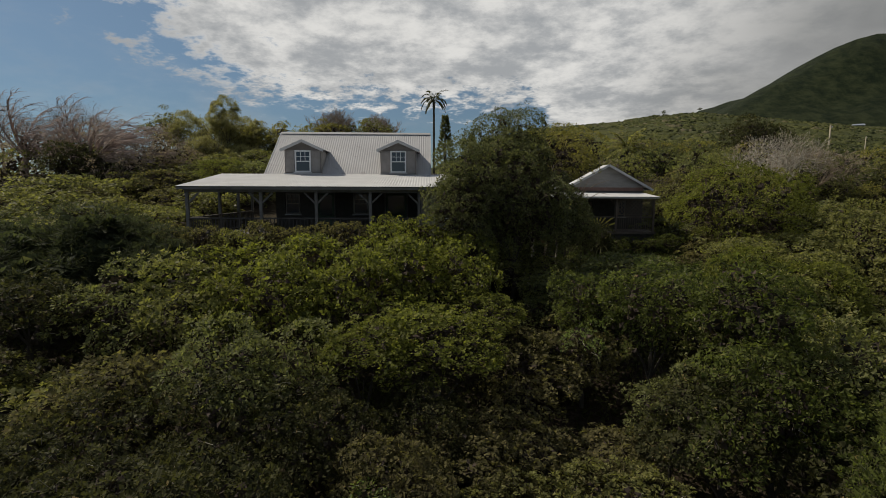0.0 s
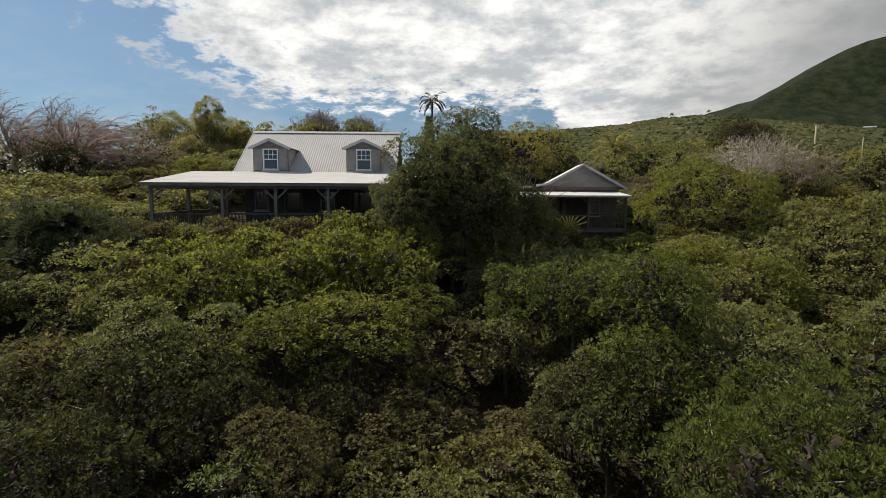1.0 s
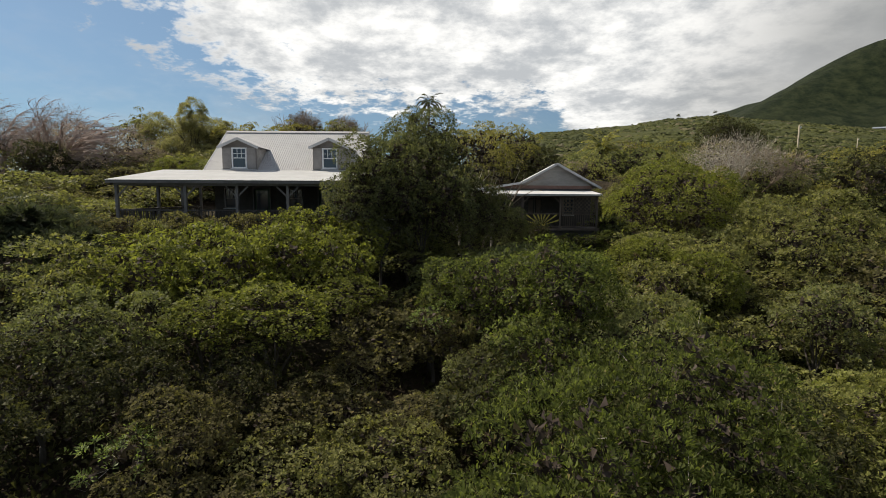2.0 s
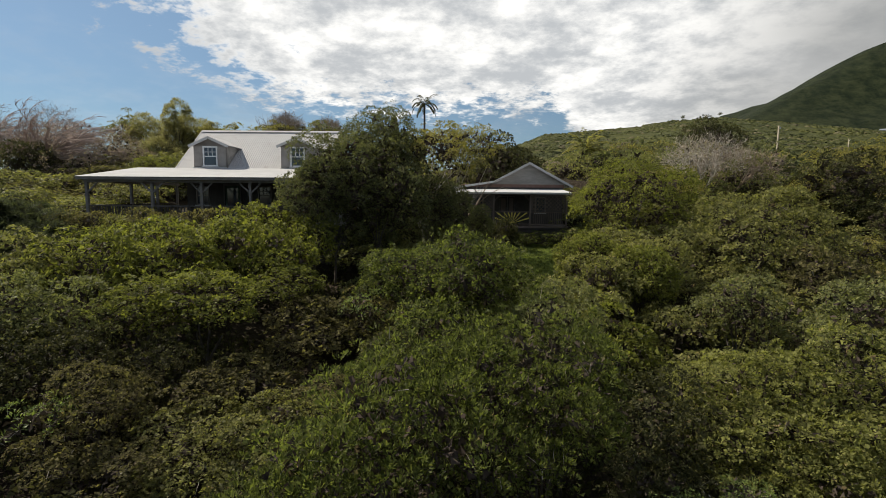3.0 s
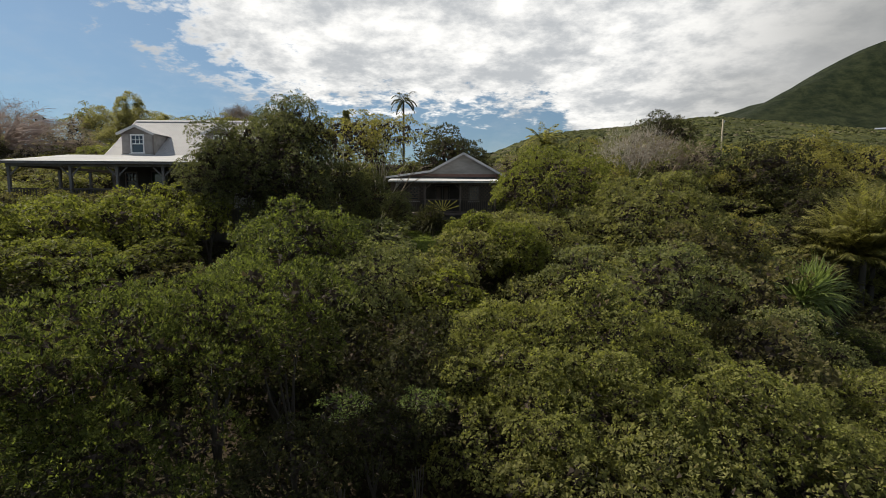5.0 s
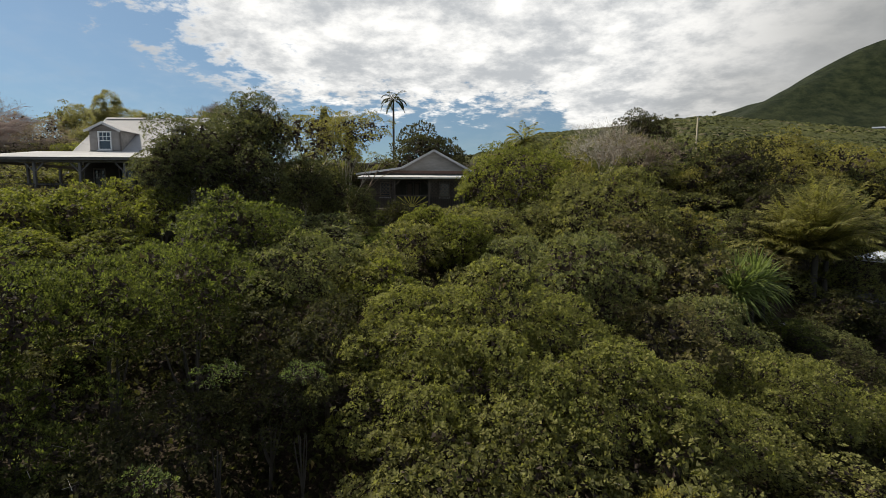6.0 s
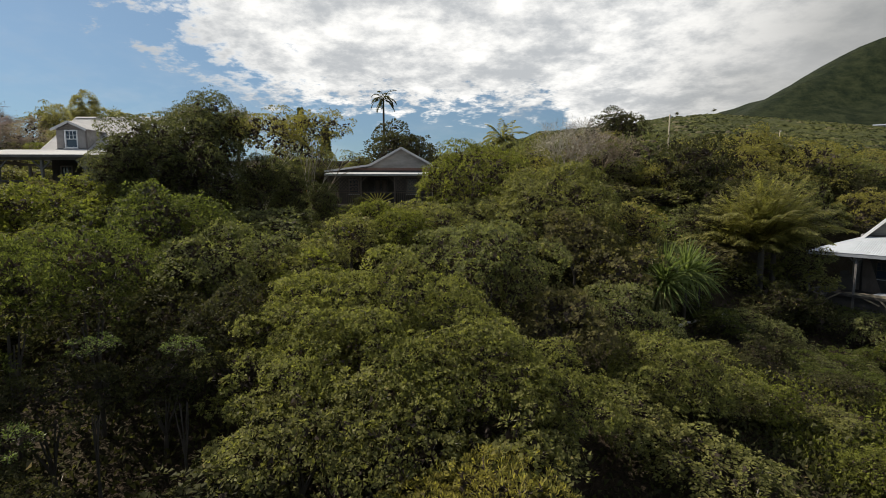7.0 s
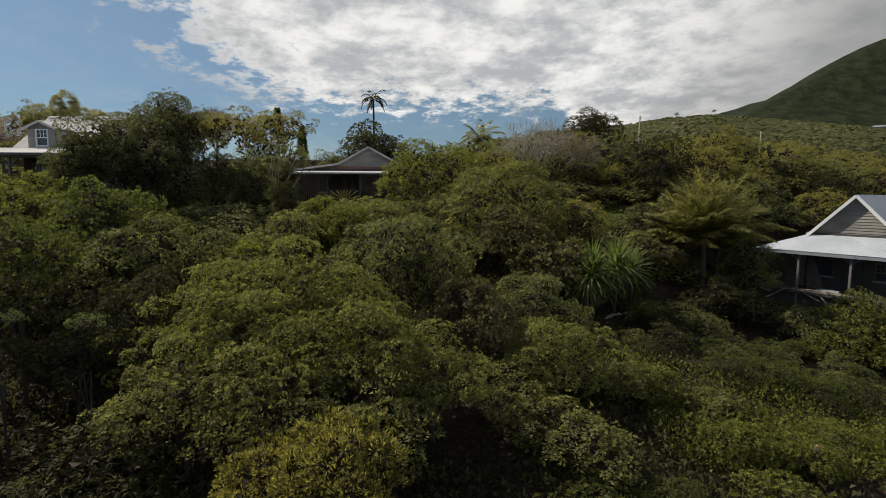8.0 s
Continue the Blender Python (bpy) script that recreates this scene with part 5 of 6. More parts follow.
# grey thicket on the near slope
bushes(("thicket", 5.7, 8.4, 0.6, 0.75), ("thicket", 4.2, 9.2, 0.2, 0.7), ("thicket", 5.0, 11.4, 0.15, 0.75), ("thicket", 6.8, 12.2, -0.1, 0.7), ("grey", 8.1, 11.0, -0.7, 0.7), ("grey", 9.5, 12.0, -1.2, 0.8),
       ("grey", 11.0, 12.8, -1.3, 0.8), ("grey", 12.7, 13.0, -1.5, 0.8), ("sapling", 7.7, 10.0, -0.9, 0.7), ("olive", 10.8, 10.4, -1.5, 0.75), ("olive", 12.4, 10.8, -1.3, 0.8), ("grey", 9.2, 9.4, -1.8, 0.75),
       ("thicket", 2.8, 11.4, 0.2, 0.8), ("thicket", 8.6, 12.9, -0.6, 0.5))
# round the old house and the cottage
bushes(("green", 54.6, 24.4, -3.9, 0.95), ("lime", 56.4, 23.0, -3.9, 0.95), ("lime", 53.0, 24.0, -4.1, 0.95), ("green", 50.9, 24.6, -4.9, 0.75), ("lime", 51.6, 22.6, -5.2, 0.8), ("lime", 54.0, 21.4, -5.2, 0.9), ("green", 58.0, 22.4, -4.2, 0.9),
       ("coffee", 46.5, 26.2, -3.6, 0.85), ("coffee", 48.2, 26.4, -3.8, 0.8), ("coffee", 44.8, 25.6, -4.5, 0.6), ("green", 43.4, 24.2, -4.4, 0.55), ("green", 44.4, 23.2, -4.9, 0.5), ("thicket", 39.8, 21.0, -4.0, 0.6), ("thicket", 41.6, 21.6, -4.4, 0.6), ("green", 15.6, 35.0, 0.9, 0.7), ("green", 17.4, 35.2, 0.8, 0.6),
       ("thicket", 20.3, 34.9, 1.6, 0.6, 1.4), ("deep", 22.0, 36.4, 0.8, 0.5), ("deep", 23.2, 36.5, 0.75, 0.5), ("deep", 24.4, 36.3, 0.85, 0.5), ("deep", 21.0, 36.4, 0.75, 0.45), ("deep", 25.6, 36.2, 1.0, 0.55), ("deep", 18.4, 35.9, 1.0, 0.5))
for key, x, y, top, w, *tall in FEATURES:
    plant(detail(key, x, y), x, y, top, w, *tall, group="shrubs on the slope")

# undergrowth that fills the slope between them
rng = random.Random(11)
spots = [row[1:3] for row in FEATURES]
given = len(spots)


def blocked(x, y):
    if 18.2 < x < (23.4 if y < 32 else 26) and 24.0 < y < 37.5 or 36 < x < 43 and 12.2 < y < 16.6:
        return True
    if 41.5 < x < 45.5 and 33.5 < y < 38:
        return True
    if y > 23.6 and -3 < x < 12:
        return True
    if y > 35.6 and 15 < x < 27:
        return True
    if 44 < x < 68 and -3.5 < (x - 53.9) * 0.587 - (y - 32.2) * 0.81 < 14 and -2.6 < (x - 53.9) * 0.81 + (y - 32.2) * 0.587 < 13:
        return True
    return False


for i in range(9000):
    y = rng.uniform(1.8, 47)
    x = rng.uniform(-14, 62)
    d = y + 3
    if not (9.5 - 0.98 * d < x < 28.5 + 0.98 * d) or blocked(x, y) or y < 3.8 and x < 19:
        continue
    if all((x - a) ** 2 + (y - b) ** 2 > (2.35 if y < 16 else 2.6 if y < 30 else 2.9) ** 2 for a, b in spots):
        spots.append((x, y))
for x, y in spots[given:]:
    w = rng.uniform(0.85, 1.35)
    n = noise.noise(Vector((x * 0.16, y * 0.16, 3.0)))
    key = "grey" if n > 0.2 else "green" if n < -0.12 else "olive"
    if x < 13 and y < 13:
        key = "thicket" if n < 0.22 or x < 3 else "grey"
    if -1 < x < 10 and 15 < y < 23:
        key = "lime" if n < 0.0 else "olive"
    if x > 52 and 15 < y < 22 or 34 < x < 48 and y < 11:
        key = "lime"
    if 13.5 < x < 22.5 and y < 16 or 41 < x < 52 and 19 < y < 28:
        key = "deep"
    # darker leaves here stand for the shaded gaps between the mounds
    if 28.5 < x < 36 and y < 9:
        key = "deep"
    # thicket leaves bring the hollow's shade in their colour
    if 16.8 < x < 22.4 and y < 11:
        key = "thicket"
    if y > 30:
        w *= 1.25
    g = float(ground_z(x, y))
    low = x > 34 and y < 17 or x > 40 and y < 28 or 15 < x < 27 and y > 27
    top = g + (rng.uniform(0.6, 1.3) if low else rng.uniform(0.8, 1.9) if y < 18 else rng.uniform(1.4, 2.5))
    if 0.085 < (x - 17.15) / y < 0.215 and 10 < y < 26:
        # low growth below the lawn
        top = min(top, 2.9 - 0.154 * y)
    if 0.30 < (x - 29.45) / (y + 4.3) < 0.38 and 15 < y < 34:
        top = min(top, 1.3 - 0.0627 * y)
    if 17.6 < x < 21.8 and y < 10:
        top = g + rng.uniform(0.9, 2.0)
    if low:
        if rng.random() < 0.35:
            continue
        w *= 0.45
    if any((x - a) ** 2 + (y - b) ** 2 < r * r for a, b, r in ((30.4, 6.8, 1.9), (20.6, 7.2, 2.4), (30.8, 16.8, 1.9), (36.5, 17.4, 2.2), (41.0, 20.4, 2.6), (45.0, 25.0, 2.6))):
        # dark hollows with little growth
        top, w = g + rng.uniform(0.3, 0.7), 0.35
    if 15 < x < 27 and y > 27:
        w *= 0.7
    plant(detail(key, x, y), x, y, top, w, group="shrubs on the slope")

# small bushes in the clearing
for i in range(48):
    x, y = rng.uniform(34.5, 51), rng.uniform(8, 24)
    plant(rng.choice(("green_mid", "thicket_mid", "lime_mid", "deep_mid")), x, y, float(ground_z(x, y)) + rng.uniform(0.6, 1.4), rng.uniform(0.35, 0.6), group="shrubs on the slope")

# the thicket goes on down the slope
for i in range(32):
    x, y = -4 + 6.6 * (i % 8) + rng.uniform(-1.6, 1.6), 0.2 - 3.8 * (i // 8) + rng.uniform(-1, 1)
    plant("below", x, y, float(ground_z(x, y)) + rng.uniform(1.5, 2.4), rng.uniform(1.3, 1.7), 0.7, group="shrubs on the slope")

# woods behind the houses and up the hill
def bare_tree(x, y, top, width, label, seed, mat=BARK_DRY, forks=3, r0=0.15):
    """A leafless tree with a fan of fine twigs."""
    z = float(ground_z(x, y))
    ob = thing("bare_tree", pose(x, y, z), label, "tree")
    part("trunk", limbs_bm(seed, (top - z) * 0.72, width, 6, r0, forks), mat, ob)
    r = (top - z) * 0.42 * width
    twigs = crown_mesh("twigs", seed, mat, r, (top - z) * 0.36, 60, r * 0.3, 1700, 4, 0.75, 0.035, 0.7, 0.2, -0.2, 0.3, True, False)
    part("bare_crown", twigs, None, ob, "crown of fine bare twigs").matrix_basis = Matrix.Translation((0, 0, (top - z) * 0.62))
    return ob


def windswept_tree(x, y, top, reach, label, seed):
    """A leafless tree combed over to one side by the wind."""
    g = random.Random(seed)
    z = float(ground_z(x, y))
    h = top - z
    ob = thing("bare_tree", pose(x, y, z), label, "tree")
    bm = bmesh.new()
    tube(bm, [(0, 0, -0.4), (0.1, 0, h * 0.2), (0.3, 0, h * 0.35)], [0.32, 0.26, 0.2], 8)

    def bough(p, d, length, r, depth):
        pts = [p.copy()]
        for i in range(5):
            d = (d + Vector((0.16, g.uniform(-0.12, 0.12), -0.06 if depth else -0.1)) + Vector((g.uniform(-0.1, 0.1), 0, g.uniform(-0.1, 0.1)))).normalized()
            p = p + d * length / 5
            pts.append(p.copy())
        tube(bm, pts, [r * (1 - 0.16 * i) for i in range(6)], 5 if depth > 1 else 3)
        if depth:
            for _ in range(7 if depth > 1 else 8):
                k = g.randint(1, 5)
                e = (pts[k] - pts[k - 1]).normalized() + Vector((g.uniform(-0.3, 0.5), g.uniform(-0.6, 0.6), g.uniform(-0.35, 0.6)))
                bough(pts[k].copy(), e.normalized(), length * g.uniform(0.4, 0.62), r * 0.5, depth - 1)

    for i in range(24):
        e = 0.25 + 2.3 * (i + g.random()) / 24
        way = Vector((math.cos(e), g.uniform(-0.7, 0.7), math.sin(e) * 0.8)).normalized()
        bough(Vector((0.25, 0, h * g.uniform(0.28, 0.36))), way, reach * g.uniform(0.7, 1.05), 0.085, 2)
    part("trunk", bm, BARK_ROSE, ob)
    return ob


windswept_tree(-16.6, 41.6, 10.0, 3.9, "leafless wind-bent tree with dense rosy-brown branches", 4)
windswept_tree(-23.5, 44.0, 9.8, 3.8, "leafless wind-bent tree with dense rosy-brown branches", 9)
bare_tree(-27.0, 56.0, 12.4, 1.1, "leafless grey-pink tree on the skyline", 3)
bare_tree(-34.0, 55.0, 12.6, 1.1, "leafless grey-pink tree on the skyline", 5)
bare_tree(0.5, 50.0, 11.6, 0.6, "half-bare tree behind the main house", 9)
bare_tree(4.0, 52.0, 11.4, 0.6, "half-bare tree behind the main house", 12)
bare_tree(37.8, 43.0, 7.9, 1.7, "leafless pale grey spreading tree on the bank", 6, BARK_PALE)
bare_tree(40.8, 43.4, 7.3, 1.7, "leafless grey-brown spreading tree on the bank", 16, BARK_DRY)


def leaning_tree():
    """A crooked pale limb that reaches across the cottage's corner."""
    z = float(ground_z(16.2, 34.0))
    ob = thing("leaning_tree", pose(16.2, 34.0, z), "crooked pale leaning tree with bare limbs beside the cottage", "tree")
    part("trunk", tube(bmesh.new(), [(0, 0, -0.3), (0.3, 0, 1.0), (1.0, 0, 2.0), (1.9, 0.1, 3.2), (2.5, 0.1, 4.3), (2.9, 0.1, 5.2)], [0.08, 0.07, 0.06, 0.05, 0.035, 0.015], 7), BARK_DRY, ob, "", True)
    for q in (((1.9, 0.1, 3.2), (2.7, 0, 3.9), (3.6, 0, 4.4), (4.2, 0, 4.3)), ((2.5, 0.1, 4.3), (3.3, 0, 4.9), (4.2, 0, 5.2)), ((2.2, 0.1, 3.8), (1.4, 0, 4.7), (0.8, 0, 5.6)),
              ((1.0, 0, 2.0), (0.0, 0.1, 3.2), (-0.9, 0.1, 4.4), (-1.2, 0.1, 6.0)), ((0.0, 0.1, 3.2), (0.6, 0.1, 4.6), (0.5, 0.1, 6.2)), ((-0.9, 0.1, 4.4), (-1.9, 0, 5.2), (-2.4, 0, 6.4))):
        part("limb", tube(bmesh.new(), q, [0.035, 0.03, 0.022, 0.01][4 - len(q):], 5), BARK_DRY, ob, "", True)


leaning_tree()
for x, y, top, w, key in ((-14.5, 47.0, 9.2, 1.1, "dry_tree"), (-19.0, 46.5, 9.4, 1.1, "dry_tree"), (-23.5, 46.0, 8.6, 1.1, "dry_tree"), (-29.0, 46.0, 8.8, 1.1, "dry_tree"),
                          (-35.0, 46.0, 8.0, 1.1, "dry_tree"), (-17.0, 43.0, 7.0, 0.9, "wood_green"), (-24.0, 41.0, 6.4, 1.0, "wood_tree"), (-31.0, 40.0, 6.2, 1.0, "wood_tree"),
                          (-15.2, 50.0, 11.2, 0.7, "wood_tree"), (-8.4, 46.4, 12.2, 0.62, "bamboo"), (-9.6, 47.6, 11.2, 0.95, "bamboo"), (-12.4, 48.6, 11.4, 1.0, "bamboo"), (-8.6, 49.6, 11.6, 1.0, "bamboo"), (-9.6, 45.2, 8.8, 0.9, "bamboo"), (-7.2, 45.6, 8.4, 0.8, "bamboo"), (-13.8, 41.0, 6.9, 0.9, "dry_tree"), (-9.8, 41.6, 6.2, 0.65, "dry_tree"), (-11.4, 43.4, 8.0, 0.8, "dry_tree"), (-6.8, 49.0, 10.6, 0.9, "bamboo"), (-7.0, 50.0, 10.2, 0.9, "wood_yellow"), (-3.5, 49.0, 10.0, 0.9, "wood_yellow"),
                          (0.0, 49.0, 10.3, 0.8, "wood_yellow"), (3.5, 50.0, 10.4, 0.7, "wood_tree"), (-8.0, 41.0, 5.6, 0.7, "wood_green"), (-5.2, 37.6, 6.1, 0.5, "round_tree"), (-2.0, 39.2, 6.1, 0.55, "wood_green"), (0.4, 40.0, 6.0, 0.5, "wood_green"), (-11.5, 38.0, 4.6, 0.7, "wood_tree"),
                          (-7.5, 31.0, 3.2, 0.45, "round_tree"), (-5.0, 30.0, 3.1, 0.4, "round_tree"), (-3.9, 33.4, 3.4, 0.4, "round_tree"), (-10.0, 29.0, 2.8, 0.6, "wood_green"), (-14.0, 30.0, 3.2, 0.7, "dark_wood"), (-18.0, 33.0, 4.4, 0.8, "wood_tree"), (-23.0, 33.0, 4.6, 0.9, "wood_green"),
                          (-14.0, 35.5, 4.6, 0.8, "wood_green"), (-13.0, 24.0, 2.4, 0.6, "wood_green"), (-17.0, 26.0, 3.4, 0.8, "wood_tree"), (-9.5, 24.0, 2.2, 0.5, "dark_wood"),
                          # dark_wood at (15.6, 41.6) and (12.6, 40.6) stands in for shade under the canopy
                          (11.6, 44.0, 6.8, 0.7, "wood_green"), (15.6, 41.6, 4.6, 0.5, "dark_wood"), (17.2, 47.0, 5.0, 0.6, "wood_tree"), (12.6, 40.6, 4.6, 0.5, "dark_wood"), (14.4, 35.0, 2.4, 0.4, "dark_wood"), (14.0, 46.0, 7.0, 0.7, "wood_tree"), (17.4, 49.0, 6.2, 0.5, "wood_tree"), (26.5, 47.5, 4.8, 0.6, "wood_tree"), (30.0, 44.0, 5.0, 0.8, "wood_tree"), (33.5, 40.0, 5.6, 0.9, "wood_yellow"),
                          (41.5, 44.0, 6.2, 1.0, "wood_tree"), (35.5, 47.0, 7.0, 1.0, "wood_tree"), (55.6, 46.0, 7.0, 1.0, "wood_yellow"), (50.5, 33.5, 1.2, 0.8, "wood_green"), (44.5, 31.5, 1.2, 0.5, "dark_wood"), (38.2, 29.4, 1.4, 0.45, "dark_wood"), (37.6, 27.5, 1.6, 0.7, "wood_yellow"), (49.0, 36.4, 3.2, 0.6, "dark_wood"), (52.5, 40.5, 3.6, 0.9, "wood_tree"), (56.5, 43.0, 3.4, 0.9, "wood_tree"), (61.0, 44.5, 3.0, 0.9, "wood_green"), (65.0, 42.0, 2.6, 0.9, "wood_yellow"), (46.5, 42.5, 5.0, 0.9, "wood_yellow"), (58.5, 47.5, 5.6, 1.0, "wood_yellow"), (64.0, 49.5, 7.6, 1.1, "wood_yellow"), (69.0, 52.0, 6.8, 1.1, "wood_tree"), (73.0, 51.0, 5.6, 1.0, "wood_green"), (79.0, 55.0, 5.8, 1.1, "wood_yellow"), (67.5, 47.0, 4.4, 0.6, "dark_wood"), (54.0, 50.5, 7.6, 0.8, "wood_tree"), (50.0, 29.6, -1.0, 0.5, "wood_green")):
    plant(key, x, y, top, w, group="woods behind the houses")
for i in range(210):
    y = 50 + 85 * rng.random() ** 1.3
    x = 19 + rng.uniform(-0.1, 1.05) * (y + 2)
    if x < 30 and y < 56:
        continue
    g = float(ground_z(x, y))
    top = min(g + rng.uniform(3.0, 5.5), 3.0 + y * float(np.interp((x - 18) / y, [-0.1, 0.12, 0.2, 0.35, 1], [0.045, 0.05, 0.075, 0.115, 0.13])))
    if top < g + 1.2:
        continue
    plant(rng.choice(("hill_olive", "hill_dark", "hill_green", "hill_dark", "hill_yellow", "hill_dark", "hill_green", "hill_dry")), x, y, top, rng.uniform(0.8, 1.3), group="woods behind the houses")


def far_woods():
    """Crowns of the distant woods on the hill: uneven domes of foliage, packed close."""
    g = np.random.default_rng(8)
    verts, faces, at = [], [], 0
    for n, y0, y1, seg, rings, rad in ((3600, 105, 260, 7, 3, 2.0), (5600, 260, 620, 6, 3, 2.8), (8000, 620, 1290, 5, 3, 4.4)):
        y = y0 + (y1 - y0) * g.random(n) ** 0.8
        x = 19 + g.uniform(0.0, 1.1, n) * y
        ok = relief(x, y, 0.05 * y0 + 14) + g.uniform(-0.6, 0.6, n) > -0.3
        x, y = x[ok], y[ok]
        n = len(x)
        r = rad * g.lognormal(-0.1, 0.45, n).clip(0.35, 1.9)
        z = ground_z(x, y) - 0.22 * r
        e = np.linspace(-0.1, 1.35, rings)
        a = np.arange(seg) * 2 * math.pi / seg
        unit_dome = np.stack([np.outer(np.cos(e), np.cos(a)), np.outer(np.cos(e), np.sin(a)), np.outer(np.sin(e), np.ones(seg))], -1).reshape(-1, 3)
        bump = g.uniform(0.55, 1.3, (n, rings * seg, 1))
        p = np.stack([x, y, z], -1)[:, None, :] + unit_dome[None] * bump * r[:, None, None] * np.array([1, 1, 0.5])
        verts.append(p.reshape(-1, 3))
        k, m = np.meshgrid(np.arange(rings - 1), np.arange(seg), indexing="ij")
        q = np.stack([k * seg + m, k * seg + (m + 1) % seg, (k + 1) * seg + (m + 1) % seg, (k + 1) * seg + m], -1).reshape(-1, 4)
        t = np.concatenate([q[:, [0, 1, 2]], q[:, [0, 2, 3]]])
        faces.append((t[None] + (at + np.arange(n) * rings * seg)[:, None, None]).reshape(-1, 3))
        at += n * rings * seg
    me = bpy.data.meshes.new("far_woods")
    fast_mesh(me, np.concatenate(verts), np.concatenate(faces))
    me.materials.append(WOODS_FAR)
    tagged(new("far_woods", me), "dense green woods covering the distant hill", "woods", kind="stuff")


far_woods()


def lawn():
    """Mown grass on the slope below the cottage: blades on a thin turf."""
    g = np.random.default_rng(4)
    n = 36000
    x, y = g.uniform(17.5, 26.5, n), g.uniform(24.0, 37.5, n)
    base = np.stack([x, y, ground_z(x, y) - 0.01], -1)
    ax = unit(np.stack([g.normal(0, 0.5, n), g.normal(0, 0.5, n), np.ones(n)], -1))
    sd = unit(np.cross(ax, g.normal(0, 1, (n, 3))))
    q1 = leaf_quads(base, ax, sd, g.uniform(0.07, 0.14, n), np.full(n, 0.085))
    x, y = g.uniform(40.5, 46.5, n // 4), g.uniform(32.5, 40, n // 4)
    base = np.stack([x, y, ground_z(x, y) - 0.01], -1)
    m = n // 4
    ax = unit(np.stack([g.normal(0, 0.5, m), g.normal(0, 0.5, m), np.ones(m)], -1))
    sd = unit(np.cross(ax, g.normal(0, 1, (m, 3))))
    q2 = leaf_quads(base, ax, sd, g.uniform(0.10, 0.2, m), np.full(m, 0.1))
    tagged(new("grass", leaf_mesh("grass", np.concatenate([q1, q2]), GRASS)), "short mown grass below the cottage", "grass", kind="stuff")


lawn()


def ground_cover(name, seed, n, x0, x1, y0, y1, size, mat, label):
    """Low leafy weeds over the open parts of the slope."""
    g = np.random.default_rng(seed)
    x, y = g.uniform(x0, x1, n), g.uniform(y0, y1, n)
    thick = relief(x, y, 3.0) + g.uniform(-0.4, 0.4, n)
    ok = (thick > -0.45) & ~((x > 41.5) & (x < 45.5) & (y > 33) & (y < 38)) & ~((x > 20) & (x < 24) & (y > 25))
    ok &= ~((x > -2.5) & (x < 11.5) & (y > 25)) & ~((x > 35) & (x < 44.5) & (y > 12) & (y < 17.5) & (thick < 0.55))
    x, y, thick = x[ok], y[ok], thick[ok]
    n = len(x)
    base = np.stack([x, y, ground_z(x, y) + g.uniform(0, 0.5, n) * (thick + 0.5)], -1)
    ax = unit(np.stack([g.normal(0, 0.7, n), g.normal(0, 0.7, n), np.ones(n) * 0.7], -1))
    sd = unit(np.cross(ax, g.normal(0, 1, (n, 3))))
    ln = g.uniform(0.6, 1.4, n) * size
    me = leaf_mesh(name, leaf_tris(base, ax, sd, ln, ln * 0.6), mat, 3)
    tagged(new(name, me), label, "weeds", kind="stuff")


# weeds and undergrowth take the dark leaf colour for shade near the ground
ground_cover("ground_cover", 14, 60000, 24, 66, 7, 48, 0.14, LEAF_DARK_SHADED, "low weeds over the open slope, coloured dark for shade")
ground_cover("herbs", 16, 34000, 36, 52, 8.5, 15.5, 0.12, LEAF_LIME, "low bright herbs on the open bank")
ground_cover("undergrowth", 15, 90000, -8, 40, 1, 26, 0.17, LEAF_DARK_SHADED, "leafy undergrowth beneath the shrubs, coloured dark for their shade")


# ---- palms and other single plants ----
def frond_quads(rng, base, way, length, droop, leaflet, width, pairs=26):
    """A feather frond: leaflets on both sides of an arching midrib. Returns the leaflets and the midrib's points."""
    way = Vector(way).normalized()
    flat = Vector((way.x, way.y, 0)).normalized()
    side = flat.cross(Vector((0, 0, 1)))
    pts, p, d = [], Vector(base), way.copy()
    n = pairs
    for i in range(n + 1):
        pts.append(p.copy())
        d = (d + Vector((0, 0, -droop / n * (0.5 + i / n)))).normalized()
        p = p + d * (length / n)
    b, a, s, ln = [], [], [], []
    for i in range(2, n + 1):
        f = i / n
        dr = (pts[i] - pts[i - 1]).normalized()
        size = leaflet * (math.sin(math.pi * min(1, 0.12 + f * 0.86)) ** 0.6)
        for q in (-1, 1):
            w = (side * q * 0.8 + dr * (0.8 + 0.3 * rng.random()) + Vector((0, 0, -0.35 - 0.6 * rng.random()))).normalized()
            b.append(pts[i]); a.append(w); s.append(w.cross(Vector((rng.uniform(-0.3, 0.3), rng.uniform(-0.3, 0.3), 1))).normalized()); ln.append(size * rng.uniform(0.85, 1.1))
    ln = np.array(ln)
    return leaf_quads(np.array(b), np.array(a), np.array(s), ln, np.full(len(ln), width), 0.15), pts


